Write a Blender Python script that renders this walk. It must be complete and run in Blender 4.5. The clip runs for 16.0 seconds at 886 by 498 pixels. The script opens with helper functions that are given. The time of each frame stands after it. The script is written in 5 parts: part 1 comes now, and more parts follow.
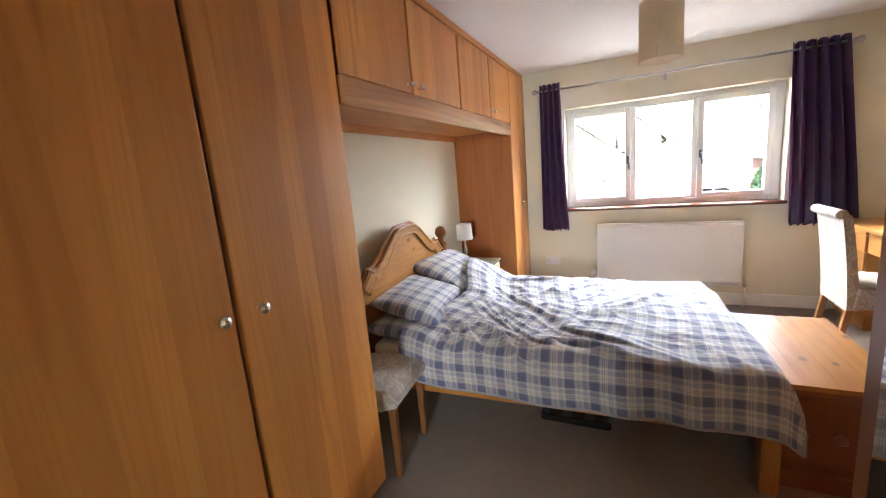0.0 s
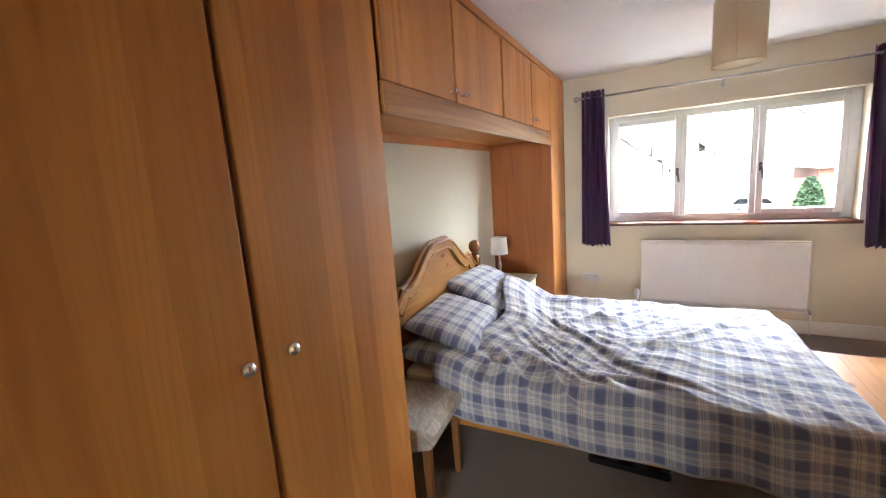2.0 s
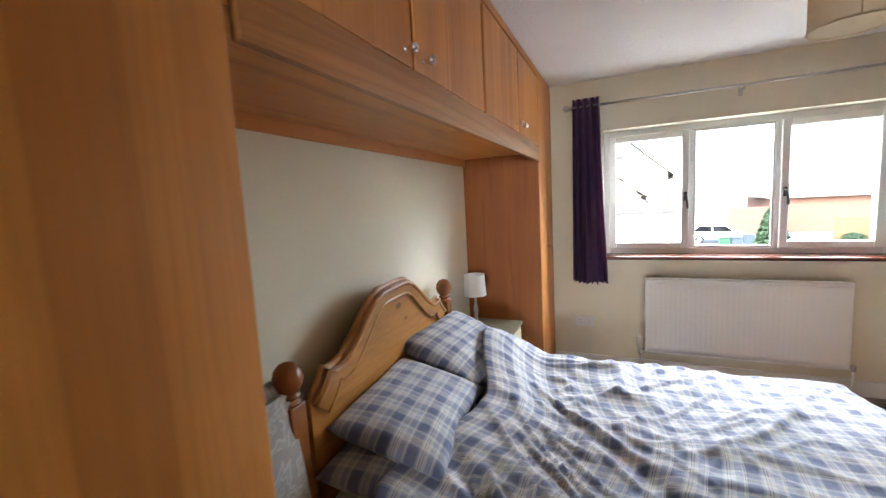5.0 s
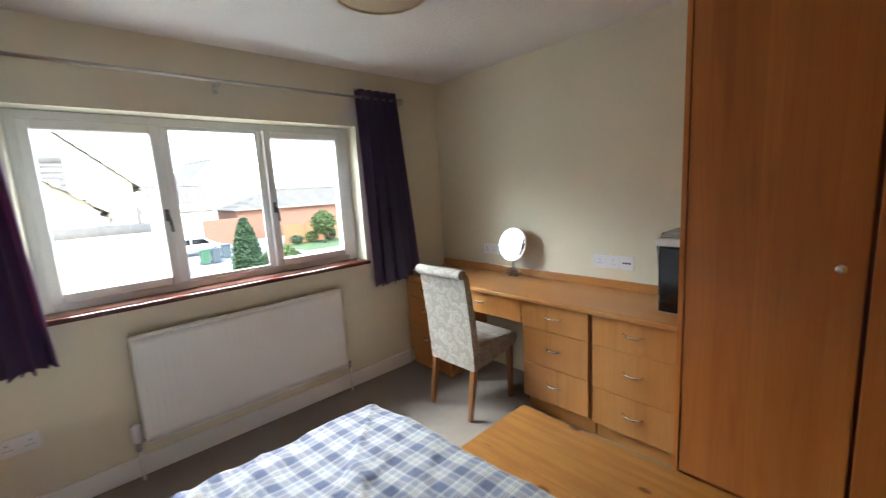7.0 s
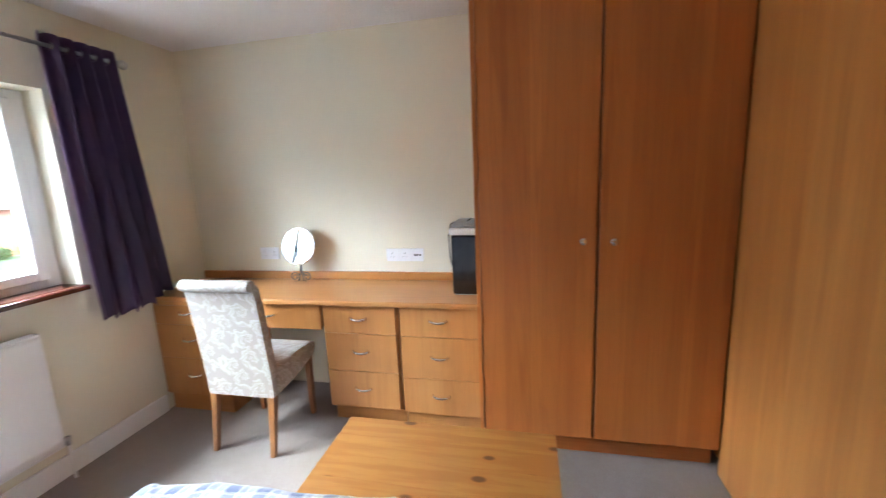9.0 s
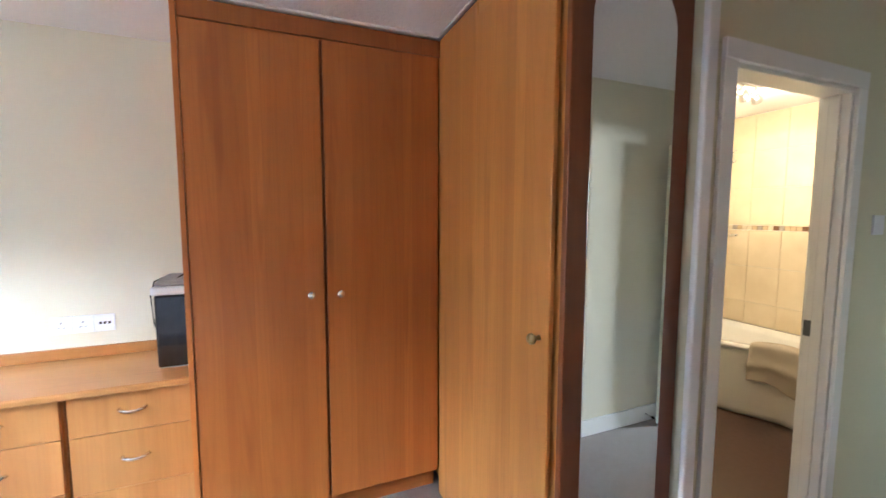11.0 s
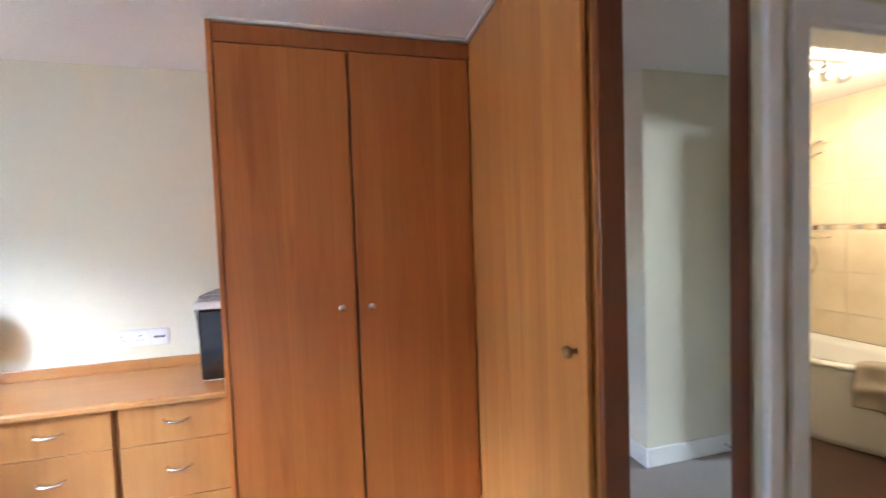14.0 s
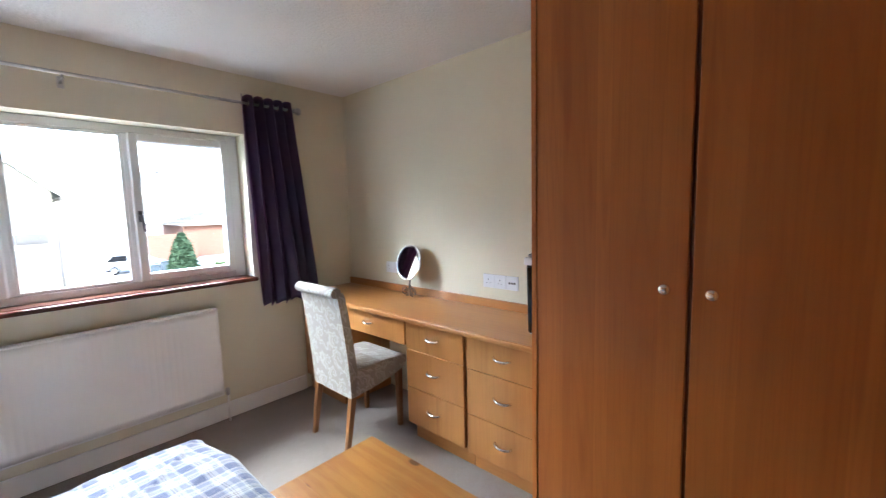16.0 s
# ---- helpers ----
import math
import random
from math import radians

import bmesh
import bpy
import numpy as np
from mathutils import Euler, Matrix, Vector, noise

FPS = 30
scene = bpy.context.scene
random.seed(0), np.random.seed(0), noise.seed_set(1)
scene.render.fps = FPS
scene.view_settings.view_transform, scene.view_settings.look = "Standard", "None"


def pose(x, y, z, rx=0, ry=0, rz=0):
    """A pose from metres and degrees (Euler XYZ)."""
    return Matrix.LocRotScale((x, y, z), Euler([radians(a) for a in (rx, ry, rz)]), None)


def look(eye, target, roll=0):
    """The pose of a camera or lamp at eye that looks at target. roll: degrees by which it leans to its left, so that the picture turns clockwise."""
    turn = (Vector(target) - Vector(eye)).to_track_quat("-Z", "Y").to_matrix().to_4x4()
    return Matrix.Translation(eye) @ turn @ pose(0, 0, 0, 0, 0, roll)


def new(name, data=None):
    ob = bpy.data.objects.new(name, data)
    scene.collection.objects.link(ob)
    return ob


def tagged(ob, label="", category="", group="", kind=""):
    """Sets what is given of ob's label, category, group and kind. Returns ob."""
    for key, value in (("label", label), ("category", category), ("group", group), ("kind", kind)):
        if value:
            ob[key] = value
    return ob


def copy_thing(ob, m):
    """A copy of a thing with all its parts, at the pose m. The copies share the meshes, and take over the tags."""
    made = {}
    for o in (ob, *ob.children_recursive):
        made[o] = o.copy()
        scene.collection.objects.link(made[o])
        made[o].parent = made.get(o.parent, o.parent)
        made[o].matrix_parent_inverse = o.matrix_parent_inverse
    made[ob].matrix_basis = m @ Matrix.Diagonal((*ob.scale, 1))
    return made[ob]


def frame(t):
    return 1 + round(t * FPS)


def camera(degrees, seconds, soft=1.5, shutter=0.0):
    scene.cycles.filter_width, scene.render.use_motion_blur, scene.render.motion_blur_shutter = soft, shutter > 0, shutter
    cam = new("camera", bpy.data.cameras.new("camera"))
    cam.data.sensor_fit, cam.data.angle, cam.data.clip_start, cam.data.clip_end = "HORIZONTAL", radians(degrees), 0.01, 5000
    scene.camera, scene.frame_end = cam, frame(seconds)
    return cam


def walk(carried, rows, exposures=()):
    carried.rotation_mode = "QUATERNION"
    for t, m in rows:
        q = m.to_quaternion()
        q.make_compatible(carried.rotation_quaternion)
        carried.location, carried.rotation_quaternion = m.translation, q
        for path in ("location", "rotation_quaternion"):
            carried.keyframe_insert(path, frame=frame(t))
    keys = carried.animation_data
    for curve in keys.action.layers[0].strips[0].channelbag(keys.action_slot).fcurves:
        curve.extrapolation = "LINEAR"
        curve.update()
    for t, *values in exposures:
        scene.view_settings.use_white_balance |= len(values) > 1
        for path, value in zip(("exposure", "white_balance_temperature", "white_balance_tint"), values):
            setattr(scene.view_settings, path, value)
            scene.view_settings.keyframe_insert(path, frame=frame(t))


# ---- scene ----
cam = camera(96.1, 16.0, soft=1.1, shutter=0.4)
EXPOSURES = [(0.0, 4.62, 6750, 12), (3.0, 4.45, 6600, 12), (5.5, 3.9, 6550, 8), (6.5, 3.5, 6500, 5), (7.5, 3.65, 6500, 6), (8.5, 4.15, 6100, 8),
             (10.0, 4.66, 5750, 9), (12.5, 4.85, 5650, 12), (14.0, 4.78, 5600, 12), (14.5, 4.62, 5550, 11), (15.0, 4.7, 5450, 10), (16.0, 3.95, 6000, 9)]
PATH = [
    (0, (-0.21, 2.012, 1.441), (-1.061, 3.785, 1.077), -4.9),
    (0.5, (-0.23, 2.003, 1.481), (-1.095, 3.772, 1.13), -4.7),
    (1, (-0.257, 2.021, 1.475), (-1.149, 3.779, 1.139), -4.4),
    (1.5, (-0.31, 2.086, 1.469), (-1.237, 3.826, 1.135), -4.3),
    (2, (-0.373, 2.149, 1.494), (-1.326, 3.876, 1.164), -4.1),
    (2.5, (-0.438, 2.203, 1.511), (-1.4, 3.926, 1.191), -3.9),
    (3, (-0.475, 2.281, 1.513), (-1.465, 3.993, 1.212), -3.9),
    (3.2, (-0.47, 2.34, 1.516), (-1.479, 4.04, 1.215), -4.1),
    (5.3, (-0.709, 3.013, 1.473), (-1.417, 4.872, 1.265), -2.8),
    (5.5, (-0.712, 3.114, 1.475), (-1.288, 5.018, 1.263), -2.4),
    (6, (-0.651, 3.339, 1.478), (-0.631, 5.325, 1.237), -1.4),
    (6.2, (-0.678, 3.438, 1.497), (-0.271, 5.38, 1.248), -1.2),
    (6.5, (-0.705, 3.563, 1.523), (0.164, 5.344, 1.251), -3.6),
    (7, (-0.634, 3.729, 1.501), (0.698, 5.19, 1.199), -3.3),
    (7.5, (-0.6, 3.875, 1.494), (0.895, 5.166, 1.178), -2.6),
    (8, (-0.636, 4.034, 1.469), (1.104, 4.963, 1.141), -3.1),
    (8.5, (-0.639, 4.082, 1.437), (1.206, 4.767, 1.08), -3.5),
    (9, (-0.65, 4.034, 1.47), (1.273, 4.457, 1.116), -2.5),
    (9.5, (-0.649, 3.997, 1.463), (1.322, 4.009, 1.122), -1.3),
    (10, (-0.651, 3.983, 1.459), (1.293, 3.652, 1.123), -1.5),
    (10.2, (-0.646, 3.972, 1.455), (1.276, 3.529, 1.125), -1.6),
    (12.3, (-0.666, 3.836, 1.66), (1.033, 2.783, 1.72), 0.5),
    (12.5, (-0.658, 3.833, 1.629), (1.026, 2.758, 1.699), 0.3),
    (13, (-0.639, 3.833, 1.536), (1.075, 2.803, 1.582), 0.3),
    (13.5, (-0.628, 3.807, 1.492), (1.221, 3.045, 1.487), -0.8),
    (14, (-0.597, 3.779, 1.474), (1.341, 3.292, 1.394), -2.0),
    (14.5, (-0.529, 3.672, 1.456), (1.461, 3.837, 1.343), -1.5),
    (15, (-0.469, 3.627, 1.457), (1.435, 4.218, 1.304), 0.1),
    (15.5, (-0.329, 3.569, 1.425), (1.38, 4.594, 1.252), -0.7),
    (16, (-0.199, 3.465, 1.437), (1.275, 4.801, 1.234), -1.5),
]
walk(cam, [(t, look(eye, target, roll)) for t, eye, target, roll in PATH], exposures=EXPOSURES)


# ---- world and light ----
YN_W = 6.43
SUN_EL, SUN_AZ = radians(48), radians(205)
world = bpy.data.worlds.new("overcast_sky")
scene.world = world
world.use_nodes = True
wn = world.node_tree
sky = wn.nodes.new("ShaderNodeTexSky")
sky.sky_type, sky.sun_disc, sky.sun_elevation, sky.sun_rotation = "NISHITA", False, SUN_EL, SUN_AZ
sky.air_density, sky.dust_density, sky.ozone_density = 1.0, 1.6, 1.0
wn.links.new(sky.outputs[0], wn.nodes["Background"].inputs[0])
wn.nodes["Background"].inputs[1].default_value = 0.15


def lamp(name, kind, m, energy, color, **kw):
    data = bpy.data.lights.new(name, kind)
    data.energy, data.color = energy, color
    for k, v in kw.items():
        if k == "size":
            data.size = v
        if k == "size_y":
            data.shape, data.size_y = "RECTANGLE", v
        if k == "angle":
            data.angle = v
        if k == "radius":
            data.shadow_soft_size = v
    ob = new(name, data)
    ob.matrix_world = m
    return ob


lamp("sun", "SUN", look((0, 0, 20), (20 * math.sin(SUN_AZ) * -1, -20 * math.cos(SUN_AZ), 20 - 20 * math.tan(SUN_EL))), 0.6, (1, 0.95, 0.88), angle=radians(12))
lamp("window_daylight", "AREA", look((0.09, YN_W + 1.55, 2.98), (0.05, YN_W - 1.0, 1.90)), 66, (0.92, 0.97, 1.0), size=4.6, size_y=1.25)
lamp("far_window_daylight", "AREA", look((1.0, -4.14, 1.56), (0.6, -1.5, 1.0)), 34, (0.92, 0.97, 1.0), size=1.2, size_y=0.9)
lamp("bathroom_spot_glow", "POINT", pose(0.98, 0.95, 2.12), 1.15, (1.0, 0.80, 0.54), radius=0.06)
lamp("bathroom_spot_beam", "SPOT", look((1.06, 0.93, 2.26), (1.36, 0.05, 1.85)), 1.4, (1.0, 0.76, 0.44), radius=0.03)


# ---- materials ----
def mat(name):
    m = bpy.data.materials.new(name)
    m.use_nodes = True
    nt = m.node_tree
    return m, nt, nt.nodes["Principled BSDF"]


def node(nt, kind, **kw):
    n = nt.nodes.new(kind)
    for k, v in kw.items():
        n.inputs[k].default_value = v
    return n


def coords(nt, scale, spread=0.0, source="Object"):
    """Object coordinates, stretched, with an offset of its own for each object."""
    tc = nt.nodes.new("ShaderNodeTexCoord")
    mp = nt.nodes.new("ShaderNodeMapping")
    mp.inputs["Scale"].default_value = scale
    nt.links.new(tc.outputs[source], mp.inputs["Vector"])
    if spread:
        oi = nt.nodes.new("ShaderNodeObjectInfo")
        mul = nt.nodes.new("ShaderNodeVectorMath")
        mul.operation = "SCALE"
        mul.inputs[0].default_value = (spread, spread * 1.7, spread * 0.6)
        nt.links.new(oi.outputs["Random"], mul.inputs["Scale"])
        nt.links.new(mul.outputs[0], mp.inputs["Location"])
    return mp.outputs[0]


def ramp(nt, fac, stops, interpolation="LINEAR"):
    r = nt.nodes.new("ShaderNodeValToRGB")
    r.color_ramp.interpolation = interpolation
    el = r.color_ramp.elements
    while len(el) < len(stops):
        el.new(0.5)
    for e, (p, c) in zip(el, stops):
        e.position, e.color = p, (*c, 1)
    nt.links.new(fac, r.inputs[0])
    return r.outputs[0]


def mixed(nt, fac, a, b, blend="MIX"):
    n = nt.nodes.new("ShaderNodeMix")
    n.data_type, n.blend_type = "RGBA", blend
    for sock, v in ((n.inputs[0], fac), (n.inputs[6], a), (n.inputs[7], b)):
        if isinstance(v, (int, float)):
            sock.default_value = v
        elif isinstance(v, tuple):
            sock.default_value = (*v, 1)
        else:
            nt.links.new(v, sock)
    return n.outputs[2]


def bump(nt, bsdf, height, strength, distance):
    b = node(nt, "ShaderNodeBump", Strength=strength, Distance=distance)
    nt.links.new(height, b.inputs["Height"])
    nt.links.new(b.outputs[0], bsdf.inputs["Normal"])


def noise_of(nt, vec, scale, detail=4.0, rough=0.55):
    n = node(nt, "ShaderNodeTexNoise", Scale=scale, Detail=detail, Roughness=rough)
    nt.links.new(vec, n.inputs["Vector"])
    return n.outputs["Fac"]


def veneer(name, axis, dark, mid, light, rough=0.42, bold=0.40, bands=0.42):
    """Oak or beech veneer with the grain along one axis."""
    m, nt, b = mat(name)
    s = [1.0, 1.0, 1.0]
    s["xyz".index(axis)] = 0.055
    v = coords(nt, tuple(s), 7.0)
    grain = noise_of(nt, v, 9.0, 3.0, 0.5)
    s2 = [1.0, 1.0, 1.0]
    s2["xyz".index(axis)] = 0.16
    broad = noise_of(nt, coords(nt, tuple(s2), 5.0), 3.2, 3.0)
    s3 = [1.0, 1.0, 1.0]
    s3["xyz".index(axis)] = 0.02
    pores = noise_of(nt, coords(nt, tuple(s3), 3.0), 150.0, 2.0)
    c1 = ramp(nt, broad, [(0.3, mid), (0.7, light)])
    c2 = mixed(nt, ramp(nt, grain, [(0.30, (bold,) * 3), (0.48, (bold * 0.35,) * 3), (0.66, (0, 0, 0))]), c1, dark)
    cells = node(nt, "ShaderNodeTexVoronoi", Scale=6.5, Randomness=1.0)
    sc = [1.0, 1.0, 1.0]
    sc["xyz".index(axis)] = 0.0
    nt.links.new(coords(nt, tuple(sc), 9.0), cells.inputs["Vector"])
    sepc = nt.nodes.new("ShaderNodeSeparateXYZ")
    nt.links.new(cells.outputs["Color"], sepc.inputs[0])
    c2 = mixed(nt, ramp(nt, sepc.outputs[0], [(0.2, (0, 0, 0)), (0.9, (bands,) * 3)]), c2, dark)
    sf = [1.0, 1.0, 1.0]
    sf["xyz".index(axis)] = 0.05
    hill = noise_of(nt, coords(nt, tuple(sf), 6.0), 4.2, 1.5)
    mul = nt.nodes.new("ShaderNodeMath")
    mul.operation = "MULTIPLY"
    mul.inputs[1].default_value = 22.0
    nt.links.new(hill, mul.inputs[0])
    fr = nt.nodes.new("ShaderNodeMath")
    fr.operation = "FRACT"
    nt.links.new(mul.outputs[0], fr.inputs[0])
    c2 = mixed(nt, ramp(nt, fr.outputs[0], [(0.0, (bold * 0.55,) * 3), (0.35, (0, 0, 0)), (0.8, (0, 0, 0)), (1.0, (bold * 0.3,) * 3)]), c2, dark)
    st = [1.0, 1.0, 1.0]
    st["xyz".index(axis)] = 0.075
    streak = noise_of(nt, coords(nt, tuple(st), 8.0), 11.0, 2.0, 0.6)
    c2 = mixed(nt, ramp(nt, streak, [(0.60, (0, 0, 0)), (0.67, (bold * 1.2,) * 3)]), c2, dark)
    c3 = mixed(nt, ramp(nt, pores, [(0.36, (0.15, 0.15, 0.15)), (0.47, (0, 0, 0))]), c2, dark)
    nt.links.new(c3, b.inputs["Base Color"])
    b.inputs["Roughness"].default_value = rough
    b.inputs["Coat Weight"].default_value = 0.05
    b.inputs["Coat Roughness"].default_value = 0.25
    bump(nt, b, pores, 0.06, 0.002)
    return m


OAK = ((0.36, 0.112, 0.020), (0.66, 0.256, 0.054), (0.73, 0.315, 0.080))
oak = {a: veneer("oak_veneer_" + a, a, *OAK) for a in "xyz"}
# Same oak, redder and darker: warm bounced light and shade put into the colour.
OAK_BOUNCE = ((0.29, 0.074, 0.014), (0.49, 0.160, 0.031), (0.56, 0.200, 0.045))
oak_bounce = {a: veneer("oak_bounce_veneer_" + a, a, *OAK_BOUNCE, bold=0.32, bands=0.30) for a in "xyz"}
HONEY = ((0.31, 0.118, 0.030), (0.46, 0.200, 0.055), (0.52, 0.245, 0.075))
# Oak with less red: daylight on the window-facing fronts put into the colour.
OAK_DAYLIT = ((0.36, 0.125, 0.026), (0.58, 0.245, 0.056), (0.66, 0.30, 0.080))
oak_daylit = {a: veneer("oak_daylit_veneer_" + a, a, *OAK_DAYLIT, bold=0.32, bands=0.34) for a in "xz"}
honey = {a: veneer("honey_veneer_" + a, a, *HONEY, rough=0.32, bold=0.25, bands=0.12) for a in "xyz"}
# One oak; shade on turned-away panel and recessed rail painted in as darker veneer.
shade_veneer = veneer("shade_veneer_panel", "z", (0.20, 0.052, 0.012), (0.34, 0.108, 0.024), (0.40, 0.135, 0.032), bold=0.3, bands=0.2)
pelmet_oak = veneer("flame_grain_oak", "y", (0.27, 0.095, 0.024), (0.58, 0.25, 0.07), (0.66, 0.31, 0.10), bold=0.9, bands=0.1)
# Dark stain; also put in as shade on chest sides and in door gaps.
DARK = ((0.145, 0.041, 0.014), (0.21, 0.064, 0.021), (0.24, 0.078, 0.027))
stained = {a: veneer("stained_and_shade_board_" + a, a, *DARK, rough=0.3) for a in "xyz"}
SEAT = ((0.17, 0.07, 0.024), (0.25, 0.105, 0.036), (0.29, 0.13, 0.046))
legwood = veneer("chair_leg_oak", "z", *SEAT, rough=0.35)


def pine(name, axis, knots=13.0):
    m, nt, b = mat(name)
    s = [1.0, 1.0, 1.0]
    s["xyz".index(axis)] = 0.10
    grain = noise_of(nt, coords(nt, tuple(s), 4.0), 30.0, 4.0)
    broad = noise_of(nt, coords(nt, (1, 1, 1), 2.0), 2.2, 3.0)
    c1 = ramp(nt, broad, [(0.3, (0.36, 0.155, 0.034)), (0.7, (0.43, 0.200, 0.048))])
    c2 = mixed(nt, ramp(nt, grain, [(0.42, (0.55, 0.55, 0.55)), (0.58, (0, 0, 0))]), c1, (0.31, 0.10, 0.019))
    sk = [1.0, 1.0, 1.0]
    sk["xyz".index(axis)] = 0.55
    vo = node(nt, "ShaderNodeTexVoronoi", Scale=knots, Randomness=1.0)
    nt.links.new(coords(nt, tuple(sk), 11.0), vo.inputs["Vector"])
    sep = nt.nodes.new("ShaderNodeSeparateXYZ")
    nt.links.new(vo.outputs["Color"], sep.inputs[0])
    few = ramp(nt, sep.outputs[0], [(0.35, (0.6, 0.6, 0.6)), (0.60, (0.10, 0.10, 0.10)), (0.95, (0, 0, 0))])
    far = nt.nodes.new("ShaderNodeMath")
    far.operation = "ADD"
    nt.links.new(vo.outputs["Distance"], far.inputs[0])
    nt.links.new(few, far.inputs[1])
    halo = ramp(nt, far.outputs[0], [(0.20, (0.55, 0.55, 0.55)), (0.42, (0, 0, 0))])
    c2 = mixed(nt, halo, c2, (0.36, 0.12, 0.022))
    c3 = mixed(nt, ramp(nt, far.outputs[0], [(0.15, (0.95, 0.95, 0.95)), (0.20, (0.5, 0.5, 0.5)), (0.24, (0, 0, 0))]), c2, (0.10, 0.028, 0.008))
    nt.links.new(c3, b.inputs["Base Color"])
    b.inputs["Roughness"].default_value = 0.3
    b.inputs["Coat Weight"].default_value = 0.25
    b.inputs["Coat Roughness"].default_value = 0.2
    bump(nt, b, grain, 0.05, 0.002)
    return m


antique = veneer("antique_stained_pine", "z", (0.16, 0.05, 0.014), (0.27, 0.095, 0.028), (0.33, 0.125, 0.038), rough=0.25)
pines = {a: pine("lacquered_pine_" + a, a) for a in "xyz"}


def plaster(name, colour, scale=70.0, strength=0.12, dist=0.004, rough=0.85):
    m, nt, b = mat(name)
    v = coords(nt, (1, 1, 1))
    big = noise_of(nt, v, 1.1, 3.0)
    fine = noise_of(nt, v, scale, 5.0, 0.6)
    c = mixed(nt, ramp(nt, big, [(0.3, (0, 0, 0)), (0.7, (1, 1, 1))]), colour, tuple(k * 0.93 for k in colour))
    nt.links.new(c, b.inputs["Base Color"])
    b.inputs["Roughness"].default_value = rough
    bump(nt, b, fine, strength, dist)
    return m


cream_wall = plaster("cream_emulsion", (0.76, 0.715, 0.57))
yellow_wall_and_leaf_shade = plaster("pale_yellow_emulsion_and_leaf_shade", (0.68, 0.655, 0.48))
blue_wall = plaster("pale_blue_emulsion", (0.62, 0.72, 0.74))
artex = plaster("stippled_ceiling", (0.82, 0.80, 0.79), scale=48.0, strength=0.55, dist=0.012)
white_gloss = plaster("white_gloss_paint", (0.86, 0.86, 0.84), scale=25.0, strength=0.008, rough=0.3)
upvc = plaster("white_upvc", (0.80, 0.82, 0.83), scale=20.0, strength=0.01, rough=0.25)
radiator_paint = plaster("radiator_enamel", (0.82, 0.81, 0.79), scale=30.0, strength=0.02, rough=0.35)


def simple(name, colour, rough=0.5, metal=0.0, wear=0.12, scale=30.0, coat=0.0):
    m, nt, b = mat(name)
    n = noise_of(nt, coords(nt, (1, 1, 1), 2.0), scale, 4.0)
    c = mixed(nt, n, colour, tuple(k * (1 - wear) for k in colour))
    nt.links.new(c, b.inputs["Base Color"])
    nt.links.new(ramp(nt, n, [(0.2, (rough * 0.85,) * 3), (0.8, (min(1, rough * 1.15),) * 3)]), b.inputs["Roughness"])
    b.inputs["Metallic"].default_value = metal
    b.inputs["Coat Weight"].default_value = coat
    return m


chrome = simple("polished_chrome", (0.90, 0.89, 0.88), 0.2, 1.0)
nickel = simple("brushed_nickel", (0.55, 0.54, 0.53), 0.3, 1.0)
iron = simple("dark_iron", (0.10, 0.10, 0.11), 0.4, 0.8)
brass = simple("aged_brass", (0.35, 0.25, 0.12), 0.35, 1.0)
shade_fabric = simple("cream_shade_fabric", (0.84, 0.74, 0.58), 0.9, scale=60)
white_shade = simple("white_shade_fabric", (0.82, 0.80, 0.76), 0.9, scale=60)


def translucent(m):
    """Lets part of the light through thin cloth."""
    nt = m.node_tree
    b = nt.nodes["Principled BSDF"]
    t = nt.nodes.new("ShaderNodeBsdfTranslucent")
    nt.links.new(b.inputs["Base Color"].links[0].from_socket, t.inputs["Color"])
    mx = nt.nodes.new("ShaderNodeMixShader")
    mx.inputs[0].default_value = 0.55
    nt.links.new(b.outputs[0], mx.inputs[1])
    nt.links.new(t.outputs[0], mx.inputs[2])
    nt.links.new(mx.outputs[0], nt.nodes["Material Output"].inputs["Surface"])


translucent(shade_fabric)
translucent(white_shade)
white_plastic = simple("white_plastic", (0.80, 0.81, 0.83), 0.35, wear=0.05)
grey_plastic = simple("grey_plastic", (0.42, 0.44, 0.46), 0.45)
black_plastic = simple("black_gloss_plastic", (0.012, 0.012, 0.014), 0.12, wear=0.3, coat=0.4)
dark_gap = simple("dark_recess", (0.05, 0.035, 0.025), 0.8)
bath_white = simple("bath_acrylic", (0.85, 0.83, 0.78), 0.18, wear=0.04, coat=0.4)
mattress_white = simple("mattress_cotton", (0.72, 0.68, 0.62), 0.95, scale=80)
taupe_top = simple("taupe_board", (0.13, 0.115, 0.08), 0.4)
cream_paint = simple("cream_painted_board", (0.54, 0.50, 0.37), 0.45)
sill_wood = veneer("mahogany_sill", "x", (0.06, 0.018, 0.012), (0.12, 0.036, 0.022), (0.15, 0.05, 0.03), rough=0.22)


def mirror_mat():
    m, nt, b = mat("silvered_mirror")
    b.inputs["Base Color"].default_value = (0.90, 0.92, 0.91, 1)
    b.inputs["Metallic"].default_value = 1.0
    n = noise_of(nt, coords(nt, (1, 1, 1)), 12.0)
    nt.links.new(ramp(nt, n, [(0.3, (0.0, 0.0, 0.0)), (0.8, (0.02, 0.02, 0.02))]), b.inputs["Roughness"])
    return m


silver = mirror_mat()


def glass_mat():
    m, nt, b = mat("window_glass")
    b.inputs["Base Color"].default_value = (0.98, 1.0, 0.99, 1)
    b.inputs["Transmission Weight"].default_value = 1.0
    b.inputs["Roughness"].default_value = 0.0
    b.inputs["IOR"].default_value = 1.04
    return m


glass = glass_mat()


